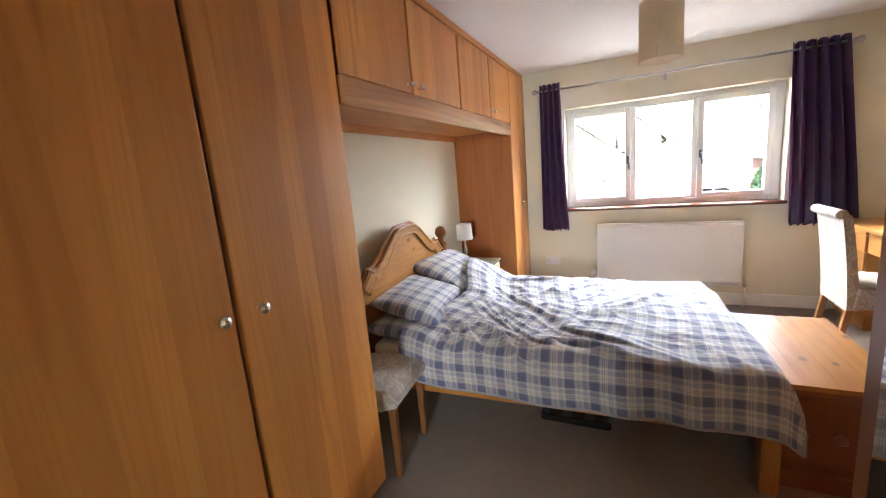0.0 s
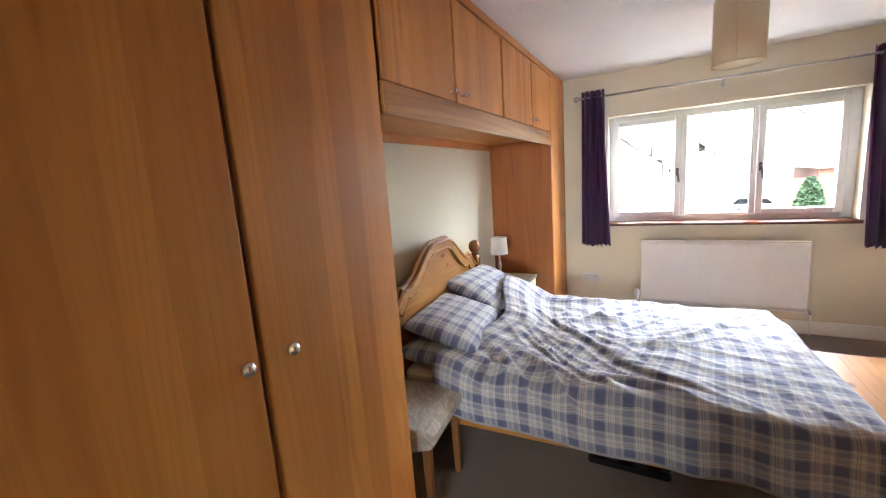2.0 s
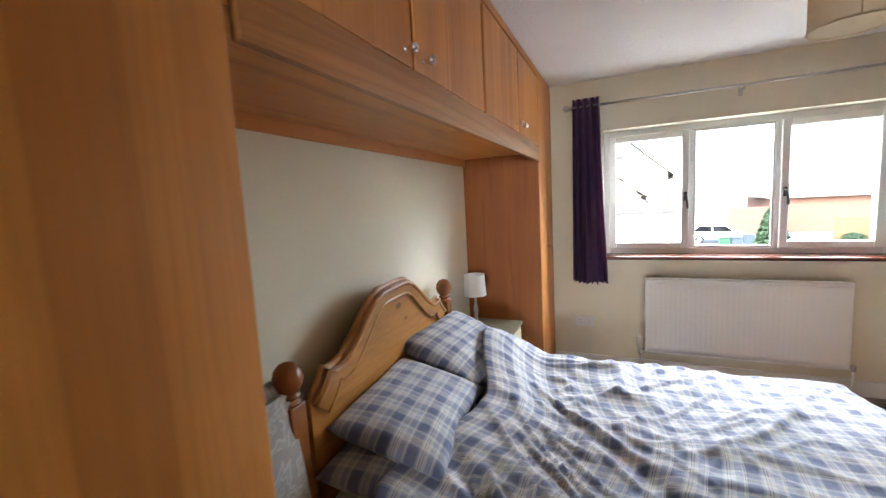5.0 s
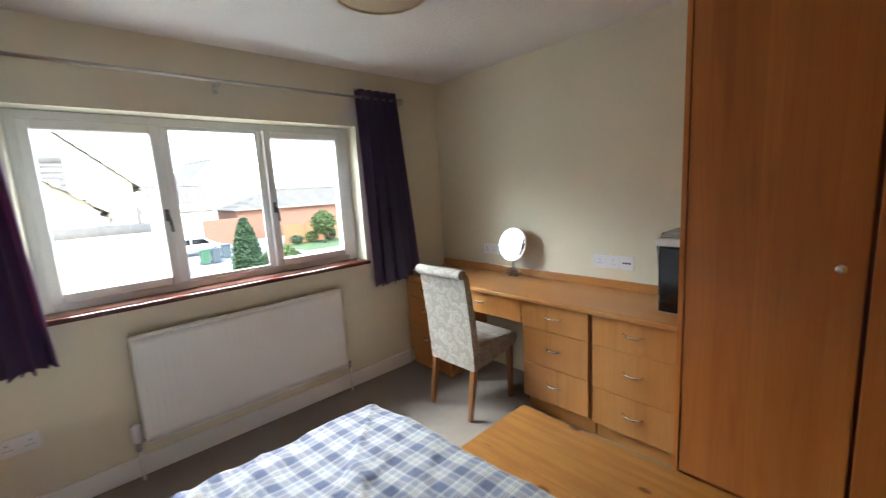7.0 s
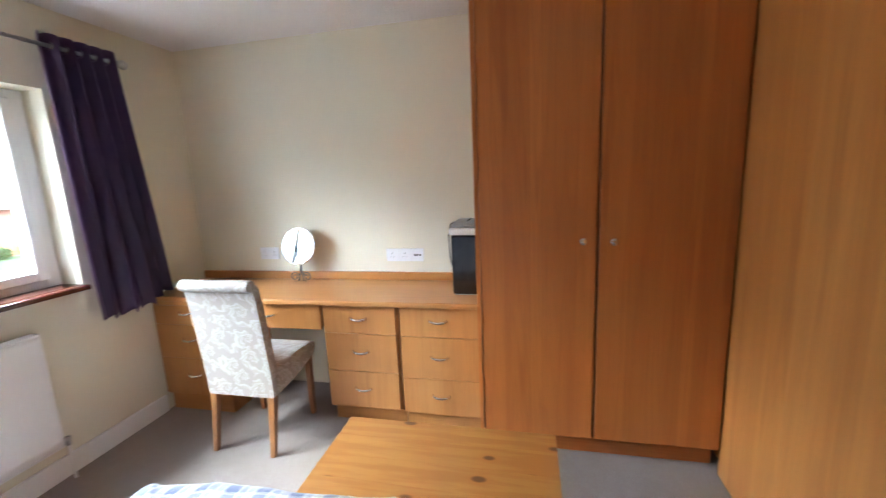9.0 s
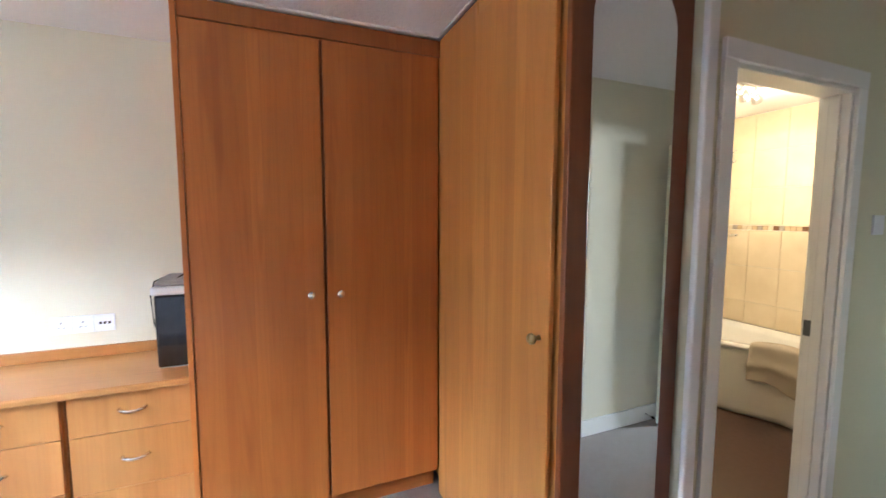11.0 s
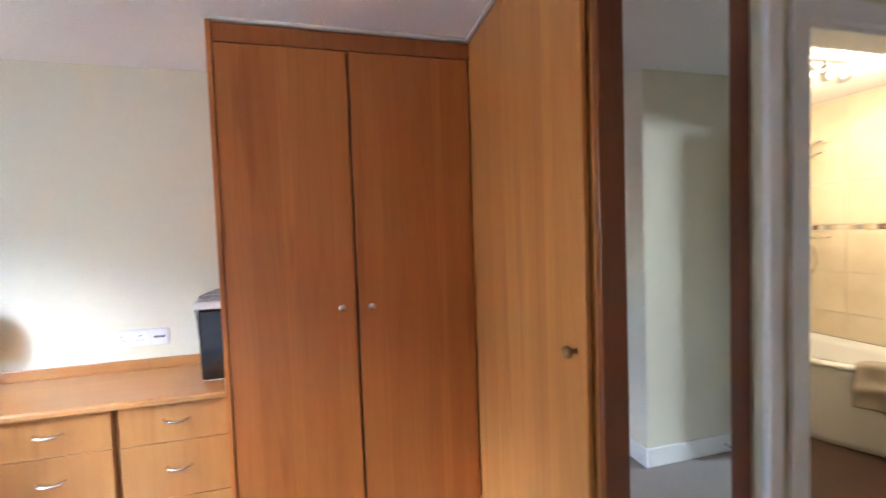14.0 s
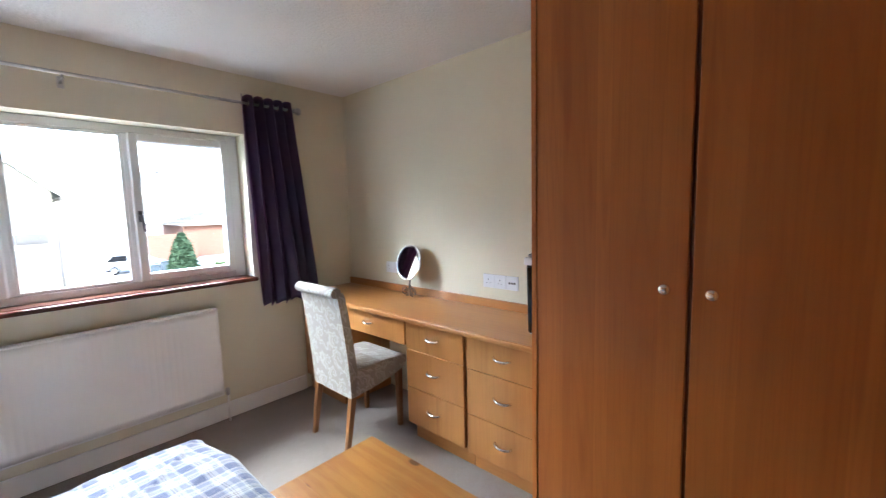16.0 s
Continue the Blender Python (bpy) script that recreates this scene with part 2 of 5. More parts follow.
def carpet_mat():
    m, nt, b = mat("loop_carpet")
    v = coords(nt, (1, 1, 1))
    fine = noise_of(nt, v, 420.0, 3.0, 0.7)
    mid = noise_of(nt, v, 26.0, 4.0)
    big = noise_of(nt, v, 2.4, 3.0)
    c = mixed(nt, ramp(nt, fine, [(0.3, (0, 0, 0)), (0.7, (1, 1, 1))]), (0.19, 0.152, 0.128), (0.30, 0.255, 0.225))
    c = mixed(nt, ramp(nt, big, [(0.35, (0.0, 0.0, 0.0)), (0.7, (0.45, 0.45, 0.45))]), c, (0.175, 0.14, 0.12))
    c = mixed(nt, ramp(nt, mid, [(0.45, (0, 0, 0)), (0.75, (0.3, 0.3, 0.3))]), c, (0.32, 0.275, 0.24))
    nt.links.new(c, b.inputs["Base Color"])
    b.inputs["Roughness"].default_value = 1.0
    b.inputs["Sheen Weight"].default_value = 0.25
    bump(nt, b, fine, 0.6, 0.006)
    return m


carpet = carpet_mat()


def damask_mat():
    """Woven leaf-scroll upholstery, pale on cream."""
    m, nt, b = mat("damask_fabric")
    def calc(op, x, y=0.0, z=0.0):
        n = nt.nodes.new("ShaderNodeMath")
        n.operation = op
        for i, q in enumerate((x, y, z)):
            if isinstance(q, (int, float)):
                n.inputs[i].default_value = q
            else:
                nt.links.new(q, n.inputs[i])
        return n.outputs[0]
    tc = nt.nodes.new("ShaderNodeTexCoord")
    wob = node(nt, "ShaderNodeTexNoise", Scale=9.0, Detail=1.0)
    nt.links.new(tc.outputs["Object"], wob.inputs["Vector"])
    bent = nt.nodes.new("ShaderNodeVectorMath")
    bent.operation = "MULTIPLY_ADD"
    bent.inputs[1].default_value = (0.05, 0.05, 0.05)
    nt.links.new(wob.outputs["Color"], bent.inputs[0])
    nt.links.new(tc.outputs["Object"], bent.inputs[2])
    sp = nt.nodes.new("ShaderNodeSeparateXYZ")
    nt.links.new(bent.outputs[0], sp.inputs[0])
    flat = nt.nodes.new("ShaderNodeCombineXYZ")
    nt.links.new(calc("ADD", sp.outputs[1], sp.outputs[0]), flat.inputs[0])
    nt.links.new(calc("MULTIPLY_ADD", sp.outputs[0], 0.7, sp.outputs[2]), flat.inputs[1])
    cell = node(nt, "ShaderNodeTexVoronoi", Scale=8.5, Randomness=0.75)
    cell.voronoi_dimensions = "2D"
    nt.links.new(flat.outputs[0], cell.inputs["Vector"])
    off = nt.nodes.new("ShaderNodeVectorMath")
    off.operation = "SUBTRACT"
    nt.links.new(flat.outputs[0], off.inputs[0])
    nt.links.new(cell.outputs["Position"], off.inputs[1])
    so = nt.nodes.new("ShaderNodeSeparateXYZ")
    nt.links.new(off.outputs[0], so.inputs[0])
    ang = calc("ARCTAN2", so.outputs[1], so.outputs[0])
    rad = calc("MAXIMUM", calc("SQRT", calc("ADD", calc("MULTIPLY", so.outputs[0], so.outputs[0]), calc("MULTIPLY", so.outputs[1], so.outputs[1]))), 0.002)
    lobes = calc("MULTIPLY", calc("SINE", calc("MULTIPLY", ang, 7.0)), 0.55)
    curl = calc("SINE", calc("ADD", calc("MULTIPLY_ADD", calc("LOGARITHM", rad, 2.718), 3.6, ang), lobes))
    both = ramp(nt, calc("MULTIPLY_ADD", curl, 0.5, 0.5), [(0.50, (0, 0, 0)), (0.58, (1, 1, 1)), (0.90, (1, 1, 1)), (0.96, (0.3, 0.3, 0.3))])
    weave = noise_of(nt, coords(nt, (1, 1, 1)), 500.0, 2.0)
    c = mixed(nt, both, (0.29, 0.26, 0.225), (0.40, 0.378, 0.345))
    c = mixed(nt, ramp(nt, weave, [(0.3, (0.2, 0.2, 0.2)), (0.6, (0, 0, 0))]), c, (0.36, 0.31, 0.26))
    nt.links.new(c, b.inputs["Base Color"])
    b.inputs["Roughness"].default_value = 0.75
    b.inputs["Sheen Weight"].default_value = 0.2
    bump(nt, b, both, 0.15, 0.003)
    return m


damask = damask_mat()


def plaid_mat():
    """Brushed cotton check: bands of cream, slate and thin brown lines, woven both ways."""
    m, nt, b = mat("checked_cotton")
    uv = nt.nodes.new("ShaderNodeTexCoord")
    sp = nt.nodes.new("ShaderNodeSeparateXYZ")
    nt.links.new(uv.outputs["UV"], sp.inputs[0])
    cream, lilac, slate, line = (0.50, 0.492, 0.48), (0.245, 0.27, 0.355), (0.047, 0.068, 0.162), (0.20, 0.17, 0.16)
    bands = [(0.0, slate), (0.36, lilac), (0.42, cream), (0.50, line), (0.525, cream), (0.575, line), (0.60, cream), (0.72, lilac), (0.90, cream), (0.955, line), (0.975, cream)]
    cols = []
    for out in ("X", "Y"):
        k = nt.nodes.new("ShaderNodeMath")
        k.operation = "MULTIPLY"
        k.inputs[1].default_value = 1 / 0.106
        nt.links.new(sp.outputs[out], k.inputs[0])
        f = nt.nodes.new("ShaderNodeMath")
        f.operation = "FRACT"
        nt.links.new(k.outputs[0], f.inputs[0])
        cols.append(ramp(nt, f.outputs[0], bands, "CONSTANT"))
    c = mixed(nt, 0.5, cols[0], cols[1])
    v = coords(nt, (1, 1, 1))
    fine = noise_of(nt, v, 700.0, 2.0)
    c = mixed(nt, ramp(nt, fine, [(0.35, (0.25, 0.25, 0.25)), (0.6, (0, 0, 0))]), c, (0.5, 0.48, 0.48))
    nt.links.new(c, b.inputs["Base Color"])
    b.inputs["Roughness"].default_value = 0.9
    b.inputs["Sheen Weight"].default_value = 0.3
    crease = noise_of(nt, coords(nt, (1, 1, 1)), 13.0, 5.0, 0.6)
    bump(nt, b, crease, 0.35, 0.02)
    return m


plaid = plaid_mat()
plaid_hem = simple("cotton_hem", (0.40, 0.38, 0.40), 0.9, scale=14.0, wear=0.5)


def satin_mat():
    m, nt, b = mat("plum_satin")
    n = noise_of(nt, coords(nt, (1, 1, 0.08)), 120.0, 3.0)
    big = noise_of(nt, coords(nt, (1, 1, 0.4)), 5.0, 3.0)
    c = mixed(nt, n, (0.026, 0.019, 0.066), (0.046, 0.024, 0.082))
    c = mixed(nt, ramp(nt, big, [(0.4, (0, 0, 0)), (0.8, (0.3, 0.3, 0.3))]), c, (0.03, 0.012, 0.045))
    nt.links.new(c, b.inputs["Base Color"])
    b.inputs["Roughness"].default_value = 0.42
    b.inputs["Sheen Weight"].default_value = 0.35
    b.inputs["Sheen Tint"].default_value = (0.75, 0.35, 0.65, 1)
    bump(nt, b, n, 0.1, 0.002)
    thin = nt.nodes.new("ShaderNodeBsdfTranslucent")
    thin.inputs["Color"].default_value = (0.40, 0.14, 0.26, 1)
    mx = nt.nodes.new("ShaderNodeMixShader")
    mx.inputs[0].default_value = 0.18
    nt.links.new(b.outputs[0], mx.inputs[1])
    nt.links.new(thin.outputs[0], mx.inputs[2])
    nt.links.new(mx.outputs[0], nt.nodes["Material Output"].inputs["Surface"])
    return m


satin = satin_mat()


def tile_mat():
    m, nt, b = mat("travertine_tile")
    v = coords(nt, (1, 1, 1), 3.0)
    c = ramp(nt, noise_of(nt, v, 4.0, 5.0), [(0.3, (0.66, 0.55, 0.38)), (0.7, (0.76, 0.66, 0.49))])
    nt.links.new(c, b.inputs["Base Color"])
    b.inputs["Roughness"].default_value = 0.2
    return m


travertine = tile_mat()


# ---- builders ----
def box(bm, x0, x1, y0, y1, z0, z1, bevel=0.0, seg=2):
    m = Matrix.LocRotScale(((x0 + x1) / 2, (y0 + y1) / 2, (z0 + z1) / 2), None, (abs(x1 - x0), abs(y1 - y0), abs(z1 - z0)))
    r = bmesh.ops.create_cube(bm, size=1, matrix=m)
    if bevel:
        es = {e for v in r["verts"] for e in v.link_edges}
        bmesh.ops.bevel(bm, geom=list(es), offset=bevel, segments=seg, affect="EDGES", profile=0.5)
    return bm


def cuboid(*a, **k):
    return box(bmesh.new(), *a, **k)


def lathe(bm, profile, m=None, seg=24):
    """Turns (radius, height) pairs about z."""
    m = m or Matrix()
    rings = []
    for r, z in profile:
        rings.append([bm.verts.new(m @ Vector((r * math.cos(2 * math.pi * i / seg), r * math.sin(2 * math.pi * i / seg), z))) for i in range(seg)])
    for a, b in zip(rings, rings[1:]):
        for i in range(seg):
            f = bm.faces.new((a[i], a[(i + 1) % seg], b[(i + 1) % seg], b[i]))
            f.smooth = True
    bm.faces.new(rings[0][::-1])
    bm.faces.new(rings[-1])
    return bm


def tube(bm, pts, r, seg=10, closed=False):
    """A round bar along points."""
    pts = [Vector(p) for p in pts]
    rings = []
    for i, p in enumerate(pts):
        a = pts[i - 1] if i else (pts[-1] if closed else p)
        b = pts[(i + 1) % len(pts)] if (i + 1 < len(pts) or closed) else p
        d = (b - a).normalized()
        q = d.to_track_quat("Z", "Y" if abs(d.y) < 0.9 else "X")
        rings.append([bm.verts.new(p + q @ Vector((r * math.cos(2 * math.pi * k / seg), r * math.sin(2 * math.pi * k / seg), 0))) for k in range(seg)])
    pairs = list(zip(rings, rings[1:])) + ([(rings[-1], rings[0])] if closed else [])
    for a, b in pairs:
        for k in range(seg):
            bm.faces.new((a[k], a[(k + 1) % seg], b[(k + 1) % seg], b[k])).smooth = True
    if not closed:
        bm.faces.new(rings[0][::-1])
        bm.faces.new(rings[-1])
    return bm


def prism(bm, outline, m, depth, bevel=0.0):
    """An outline in the local x-y plane, given depth along local z."""
    lo = [bm.verts.new(m @ Vector((x, y, 0))) for x, y in outline]
    hi = [bm.verts.new(m @ Vector((x, y, depth))) for x, y in outline]
    n = len(lo)
    fs = [bm.faces.new(lo[::-1]), bm.faces.new(hi)]
    for i in range(n):
        fs.append(bm.faces.new((lo[i], lo[(i + 1) % n], hi[(i + 1) % n], hi[i])))
    if bevel:
        es = {e for f in fs[:2] for e in f.edges}
        bmesh.ops.bevel(bm, geom=list(es), offset=bevel, segments=2, affect="EDGES", profile=0.5)
    return bm


def sheet(bm, fn, nu, nv, uvfn=None, smooth=True):
    """A grid of points fn(u, v), u and v in 0..1."""
    g = [[bm.verts.new(fn(i / nu, j / nv)) for j in range(nv + 1)] for i in range(nu + 1)]
    lay = bm.loops.layers.uv.verify() if uvfn else None
    for i in range(nu):
        for j in range(nv):
            f = bm.faces.new((g[i][j], g[i + 1][j], g[i + 1][j + 1], g[i][j + 1]))
            f.smooth = smooth
            if lay:
                for lp, (a, b) in zip(f.loops, ((i, j), (i + 1, j), (i + 1, j + 1), (i, j + 1))):
                    lp[lay].uv = uvfn(a / nu, b / nv)
    return bm


def finish(bm, name, material):
    bmesh.ops.recalc_face_normals(bm, faces=bm.faces[:])
    me = bpy.data.meshes.new(name)
    bm.to_mesh(me)
    bm.free()
    me.materials.append(material)
    return me


def thing(name, base, label, category, group="", kind=""):
    ob = new(name)
    ob.empty_display_size = 0.05
    ob.location = base
    return tagged(ob, label, category, group, kind)


def origin_of(ob):
    p = Vector(ob.location)
    while ob.parent:
        ob = ob.parent
        p += Vector(ob.location)
    return p


def part(name, bm, material, parent, label="", solid=0.0):
    """One mesh, drawn in world places, under a thing or a part."""
    base = origin_of(parent)
    cs = [v.co for v in bm.verts]
    c = Vector([(min(p[i] for p in cs) + max(p[i] for p in cs)) / 2 for i in range(3)])
    bmesh.ops.translate(bm, verts=bm.verts[:], vec=-c)
    ob = new(name, finish(bm, name, material))
    ob.parent = parent
    ob.location = c - base
    if solid:
        md = ob.modifiers.new("thickness", "SOLIDIFY")
        md.thickness = solid
        md.offset = 0
    return tagged(ob, label)


def lone(name, bm, material, label, category, group="", kind="", solid=0.0):
    """A thing that is one mesh."""
    cs = [v.co for v in bm.verts]
    lo = Vector([min(p[i] for p in cs) for i in range(3)])
    hi = Vector([max(p[i] for p in cs) for i in range(3)])
    c = Vector(((lo.x + hi.x) / 2, (lo.y + hi.y) / 2, lo.z))
    bmesh.ops.translate(bm, verts=bm.verts[:], vec=-c)
    ob = new(name, finish(bm, name, material))
    ob.location = c
    if solid:
        md = ob.modifiers.new("thickness", "SOLIDIFY")
        md.thickness = solid
        md.offset = 0
    return tagged(ob, label, category, group, kind)


def fixed(name, bm, material, label, category="wall"):
    return lone(name, bm, material, label, category, kind="structure")


# ---- the plan ----
H = 2.40
XW, XE = -1.82, 1.85          # headboard wall, desk wall
YN = 6.43                     # window wall
XA = -1.235                   # front of the fitted wardrobes beside the bed
XH0, XH1 = -0.885, 0.25       # the entry passage
YB = 1.06                     # wall with the entry door
YP = 2.03                     # pier that ends the wardrobe run
XR = 1.26                     # front of the wardrobes by the desk
YR = 3.15                     # single door that turns the corner
WX0, WX1, WZ0, WZ1 = -0.825, 1.005, 0.975, 1.995   # window opening
DX0, DX1, DH = -0.735, 0.055, 2.04                   # entry door opening
BY0, BY1 = 1.745, 2.515                                # bathroom door opening
LX0, LX1, LY0 = -2.6, 0.95, -2.4                     # landing beyond


# ---- setting ----
fixed("floor", cuboid(-3.0, 2.2, -2.45, YN + 0.3, -0.25, 0.0), carpet, "grey-beige loop-pile carpet with worn patches", "floor")
fixed("ceiling", cuboid(-3.0, 2.2, -2.45, YN + 0.3, H, H + 0.2), artex, "white stippled textured ceiling", "ceiling")
bm = bmesh.new()
box(bm, -2.1, WX0, YN, YN + 0.3, 0, H)
box(bm, WX1, 2.15, YN, YN + 0.3, 0, H)
box(bm, WX0, WX1, YN, YN + 0.3, 0, WZ0)
box(bm, WX0, WX1, YN, YN + 0.3, WZ1, H)
fixed("wall_north", bm, cream_wall, "cream painted wall with a wide window opening")
fixed("wall_west", cuboid(XW - 0.2, XW, YP, YN, 0, H), cream_wall, "cream painted wall behind the headboard")
fixed("wall_east", cuboid(XE, XE + 0.2, 0.0, YN, 0, H), cream_wall, "cream painted wall behind the desk")
fixed("wall_pier", cuboid(XW, XH0, YB, YP, 0, H), cream_wall, "cream painted wall pier beside the entry door")
bm = bmesh.new()
box(bm, XH0 - 0.4, DX0, YB - 0.1, YB, 0, H)
box(bm, DX1, XH1, YB - 0.1, YB, 0, H)
box(bm, DX0, DX1, YB - 0.1, YB, DH, H)
fixed("wall_south", bm, yellow_wall_and_leaf_shade, "pale yellow wall with the entry door opening")
bm = bmesh.new()
box(bm, XH1, XH1 + 0.1, YB - 0.1, BY0, 0, H)
box(bm, XH1, XH1 + 0.1, BY1, 2.66, 0, H)
box(bm, XH1, XH1 + 0.1, BY0, BY1, 2.04, H)
fixed("wall_bathroom", bm, yellow_wall_and_leaf_shade, "pale yellow wall with the bathroom door opening")
fixed("wall_partition", cuboid(XH1 + 0.1, XE, 2.56, 2.66, 0, H), cream_wall, "plain wall between wardrobe and bathroom")


def skirting(name, x0, x1, y0, y1):
    bm = box(bmesh.new(), x0, x1, y0, y1, 0, 0.115, 0.004)
    fixed(name, bm, white_gloss, "white gloss skirting board", "skirting")


skirting("baseboard_north", XA + 0.002, 1.36, YN - 0.018, YN)
skirting("baseboard_pier_side", XH0, XH0 + 0.016, YB + 0.02, YP)
skirting("baseboard_pier_front", XA + 0.02, XH0 + 0.016, YP, YP + 0.016)
skirting("baseboard_bath_a", XH1 - 0.016, XH1, YB, BY0 - 0.07)
skirting("baseboard_south_b", DX1 + 0.075, XH1 - 0.02, YB, YB + 0.016)


def door_frame(name, along, a0, a1, face, back, top, label):
    """Lining and architraves; along is the axis of the wall, face the room side."""
    th = thing(name, ((a0 + a1) / 2 if along == "x" else face, face if along == "x" else (a0 + a1) / 2, 0), label, "door frame", kind="structure")
    s = 1 if face > back else -1

    def slab(nm, u0, u1, f0, f1, z0, z1):
        args = (u0, u1, min(f0, f1), max(f0, f1), z0, z1) if along == "x" else (min(f0, f1), max(f0, f1), u0, u1, z0, z1)
        part(nm, cuboid(*args, bevel=0.003), white_gloss, th)
    for u in (a0, a1 - 0.025):
        slab("lining", u, u + 0.025, face - 0.001 * s, back + 0.001 * s, 0, top - 0.025)
    slab("lining", a0, a1, face - 0.001 * s, back + 0.001 * s, top - 0.025, top)
    for f in (face, back):
        g = s if f == face else -s
        for u in (a0 - 0.055, a1 - 0.01):
            slab("architrave", u, u + 0.065, f, f + 0.016 * g, 0, top - 0.01)
        slab("architrave", a0 - 0.055, a1 + 0.055, f, f + 0.018 * g, top - 0.01, top + 0.055)
    mid = (face + back) / 2
    for u in (a0 + 0.025, a1 - 0.037):
        slab("door_stop", u, u + 0.012, mid - 0.02 * s, mid + 0.018 * s, 0, top - 0.025)
    return th


ed = door_frame("door_1", "x", DX0, DX1, YB, YB - 0.1, DH, "white gloss entry door frame, door open")
part("latch_plate", cuboid(DX1 - 0.028, DX1 - 0.0255, YB - 0.035, YB - 0.005, 1.0, 1.06), iron, ed, "dark metal latch plate")
bd = door_frame("door_2", "y", BY0, BY1, XH1, XH1 + 0.1, 2.04, "white gloss bathroom door frame, door open")
part("latch_plate", cuboid(XH1 + 0.062, XH1 + 0.099, BY0 + 0.0255, BY0 + 0.029, 0.99, 1.06), iron, bd, "dark metal latch plate")

# window
win = thing("window_1", ((WX0 + WX1) / 2, YN + 0.15, WZ0), "white upvc three-light window with two side casements", "window", kind="structure")
FY0, FY1 = YN + 0.135, YN + 0.20
M1, M2 = -0.194, 0.352


def bar(nm, x0, x1, z0, z1, y0=FY0, y1=FY1, parent=None):
    return part(nm, cuboid(x0, x1, y0, y1, z0, z1, bevel=0.006), upvc, parent or win)


bar("frame_jamb", WX0, WX0 + 0.05, WZ0, WZ1)
bar("frame_jamb", WX1 - 0.075, WX1, WZ0, WZ1)
bar("frame_head", WX0 + 0.05, WX1 - 0.075, WZ1 - 0.05, WZ1)
bar("frame_cill", WX0 + 0.05, WX1 - 0.075, WZ0, WZ0 + 0.05)
bar("mullion", M1 - 0.021, M1 + 0.019, WZ0 + 0.05, WZ1 - 0.05)
bar("mullion", M2 - 0.019, M2 + 0.021, WZ0 + 0.05, WZ1 - 0.05)


def sash(x0, x1, hx, side):
    z0, z1 = WZ0 + 0.045, WZ1 - 0.045
    s = thing("casement", (0, 0, 0), "", "")
    s.parent = win
    s.location = (0, 0, 0)
    w = 0.052
    for a in ((x0, x0 + w, z0, z1), (x1 - w, x1, z0, z1), (x0 + w, x1 - w, z1 - w, z1), (x0 + w, x1 - w, z0, z0 + w)):
        part("sash_bar", cuboid(a[0], a[1], FY0 - 0.022, FY1 - 0.01, a[2], a[3], bevel=0.008), upvc, s)
    p = part("pane", cuboid(x0 + w - 0.01, x1 - w + 0.01, FY0 + 0.012, FY0 + 0.018, z0 + w - 0.01, z1 - w + 0.01), glass, s)
    p.visible_shadow = False
    bm = box(bmesh.new(), hx - 0.012, hx + 0.012, FY0 - 0.034, FY0 - 0.022, 1.40, 1.47, 0.004)
    tube(bm, [(hx, FY0 - 0.03, 1.445), (hx, FY0 - 0.055, 1.44), (hx + 0.006 * side, FY0 - 0.06, 1.40), (hx + 0.012 * side, FY0 - 0.055, 1.34)], 0.009)
    part("handle", bm, iron, s, "dark metal window handle")


sash(WX0 + 0.04, M1 - 0.013, M1 - 0.040, 1)
sash(M2 + 0.010, WX1 - 0.068, M2 + 0.036, 1)
p = part("pane", cuboid(M1 + 0.015, M2 - 0.015, FY0 + 0.02, FY0 + 0.026, WZ0 + 0.045, WZ1 - 0.045), glass, win)
p.visible_shadow = False
for a in ((M1 + 0.019, M1 + 0.034, WZ0 + 0.05, WZ1 - 0.05), (M2 - 0.034, M2 - 0.019, WZ0 + 0.05, WZ1 - 0.05), (M1 + 0.034, M2 - 0.034, WZ1 - 0.068, WZ1 - 0.05), (M1 + 0.034, M2 - 0.034, WZ0 + 0.05, WZ0 + 0.068)):
    part("glazing_bead", cuboid(*a[:2], FY0 + 0.004, FY0 + 0.02, *a[2:], bevel=0.004), upvc, win)
fixed("window_sill", cuboid(WX0 - 0.02, WX1 + 0.02, YN - 0.035, YN - 0.0005, WZ0 - 0.028, WZ0, bevel=0.008), sill_wood, "dark red varnished wooden window board", "window sill")
fixed("window_sill_inner", cuboid(WX0 + 0.001, WX1 - 0.001, YN, FY0, WZ0, WZ0 + 0.004), sill_wood, "dark red varnished wooden window board in the reveal", "window sill")


# ---- fitted wardrobes ----
def knob(parent, x, y, z, axis, r=0.019, material=None):
    """A turned chrome knob whose stem points along axis."""
    q = Vector(axis).to_track_quat("Z", "Y").to_matrix().to_4x4()
    bm = lathe(bmesh.new(), [(0.009, 0), (0.009, 0.003), (0.006, 0.006), (0.007, 0.016), (r * 0.7, 0.019), (r, 0.026), (r, 0.033), (r * 0.75, 0.040), (0.003, 0.042)], Matrix.Translation((x, y, z)) @ q, 20)
    part("knob", bm, material or chrome, parent, "turned chrome knob")


def front_x(parent, y0, y1, z0, z1, x, s, kn=None, name="door", grain="z", r=0.019, wood=None):
    """A door slab in a plane of constant x, proud towards s, with a knob at (y, z)."""
    d = part(name, cuboid(min(x, x + 0.019 * s), max(x, x + 0.019 * s), y0, y1, z0, z1, bevel=0.0045), (wood or oak)[grain], parent)
    if kn:
        knob(d, x + 0.019 * s, kn[0], kn[1], (s, 0, 0), r)
    return d


xa = XA - 0.019
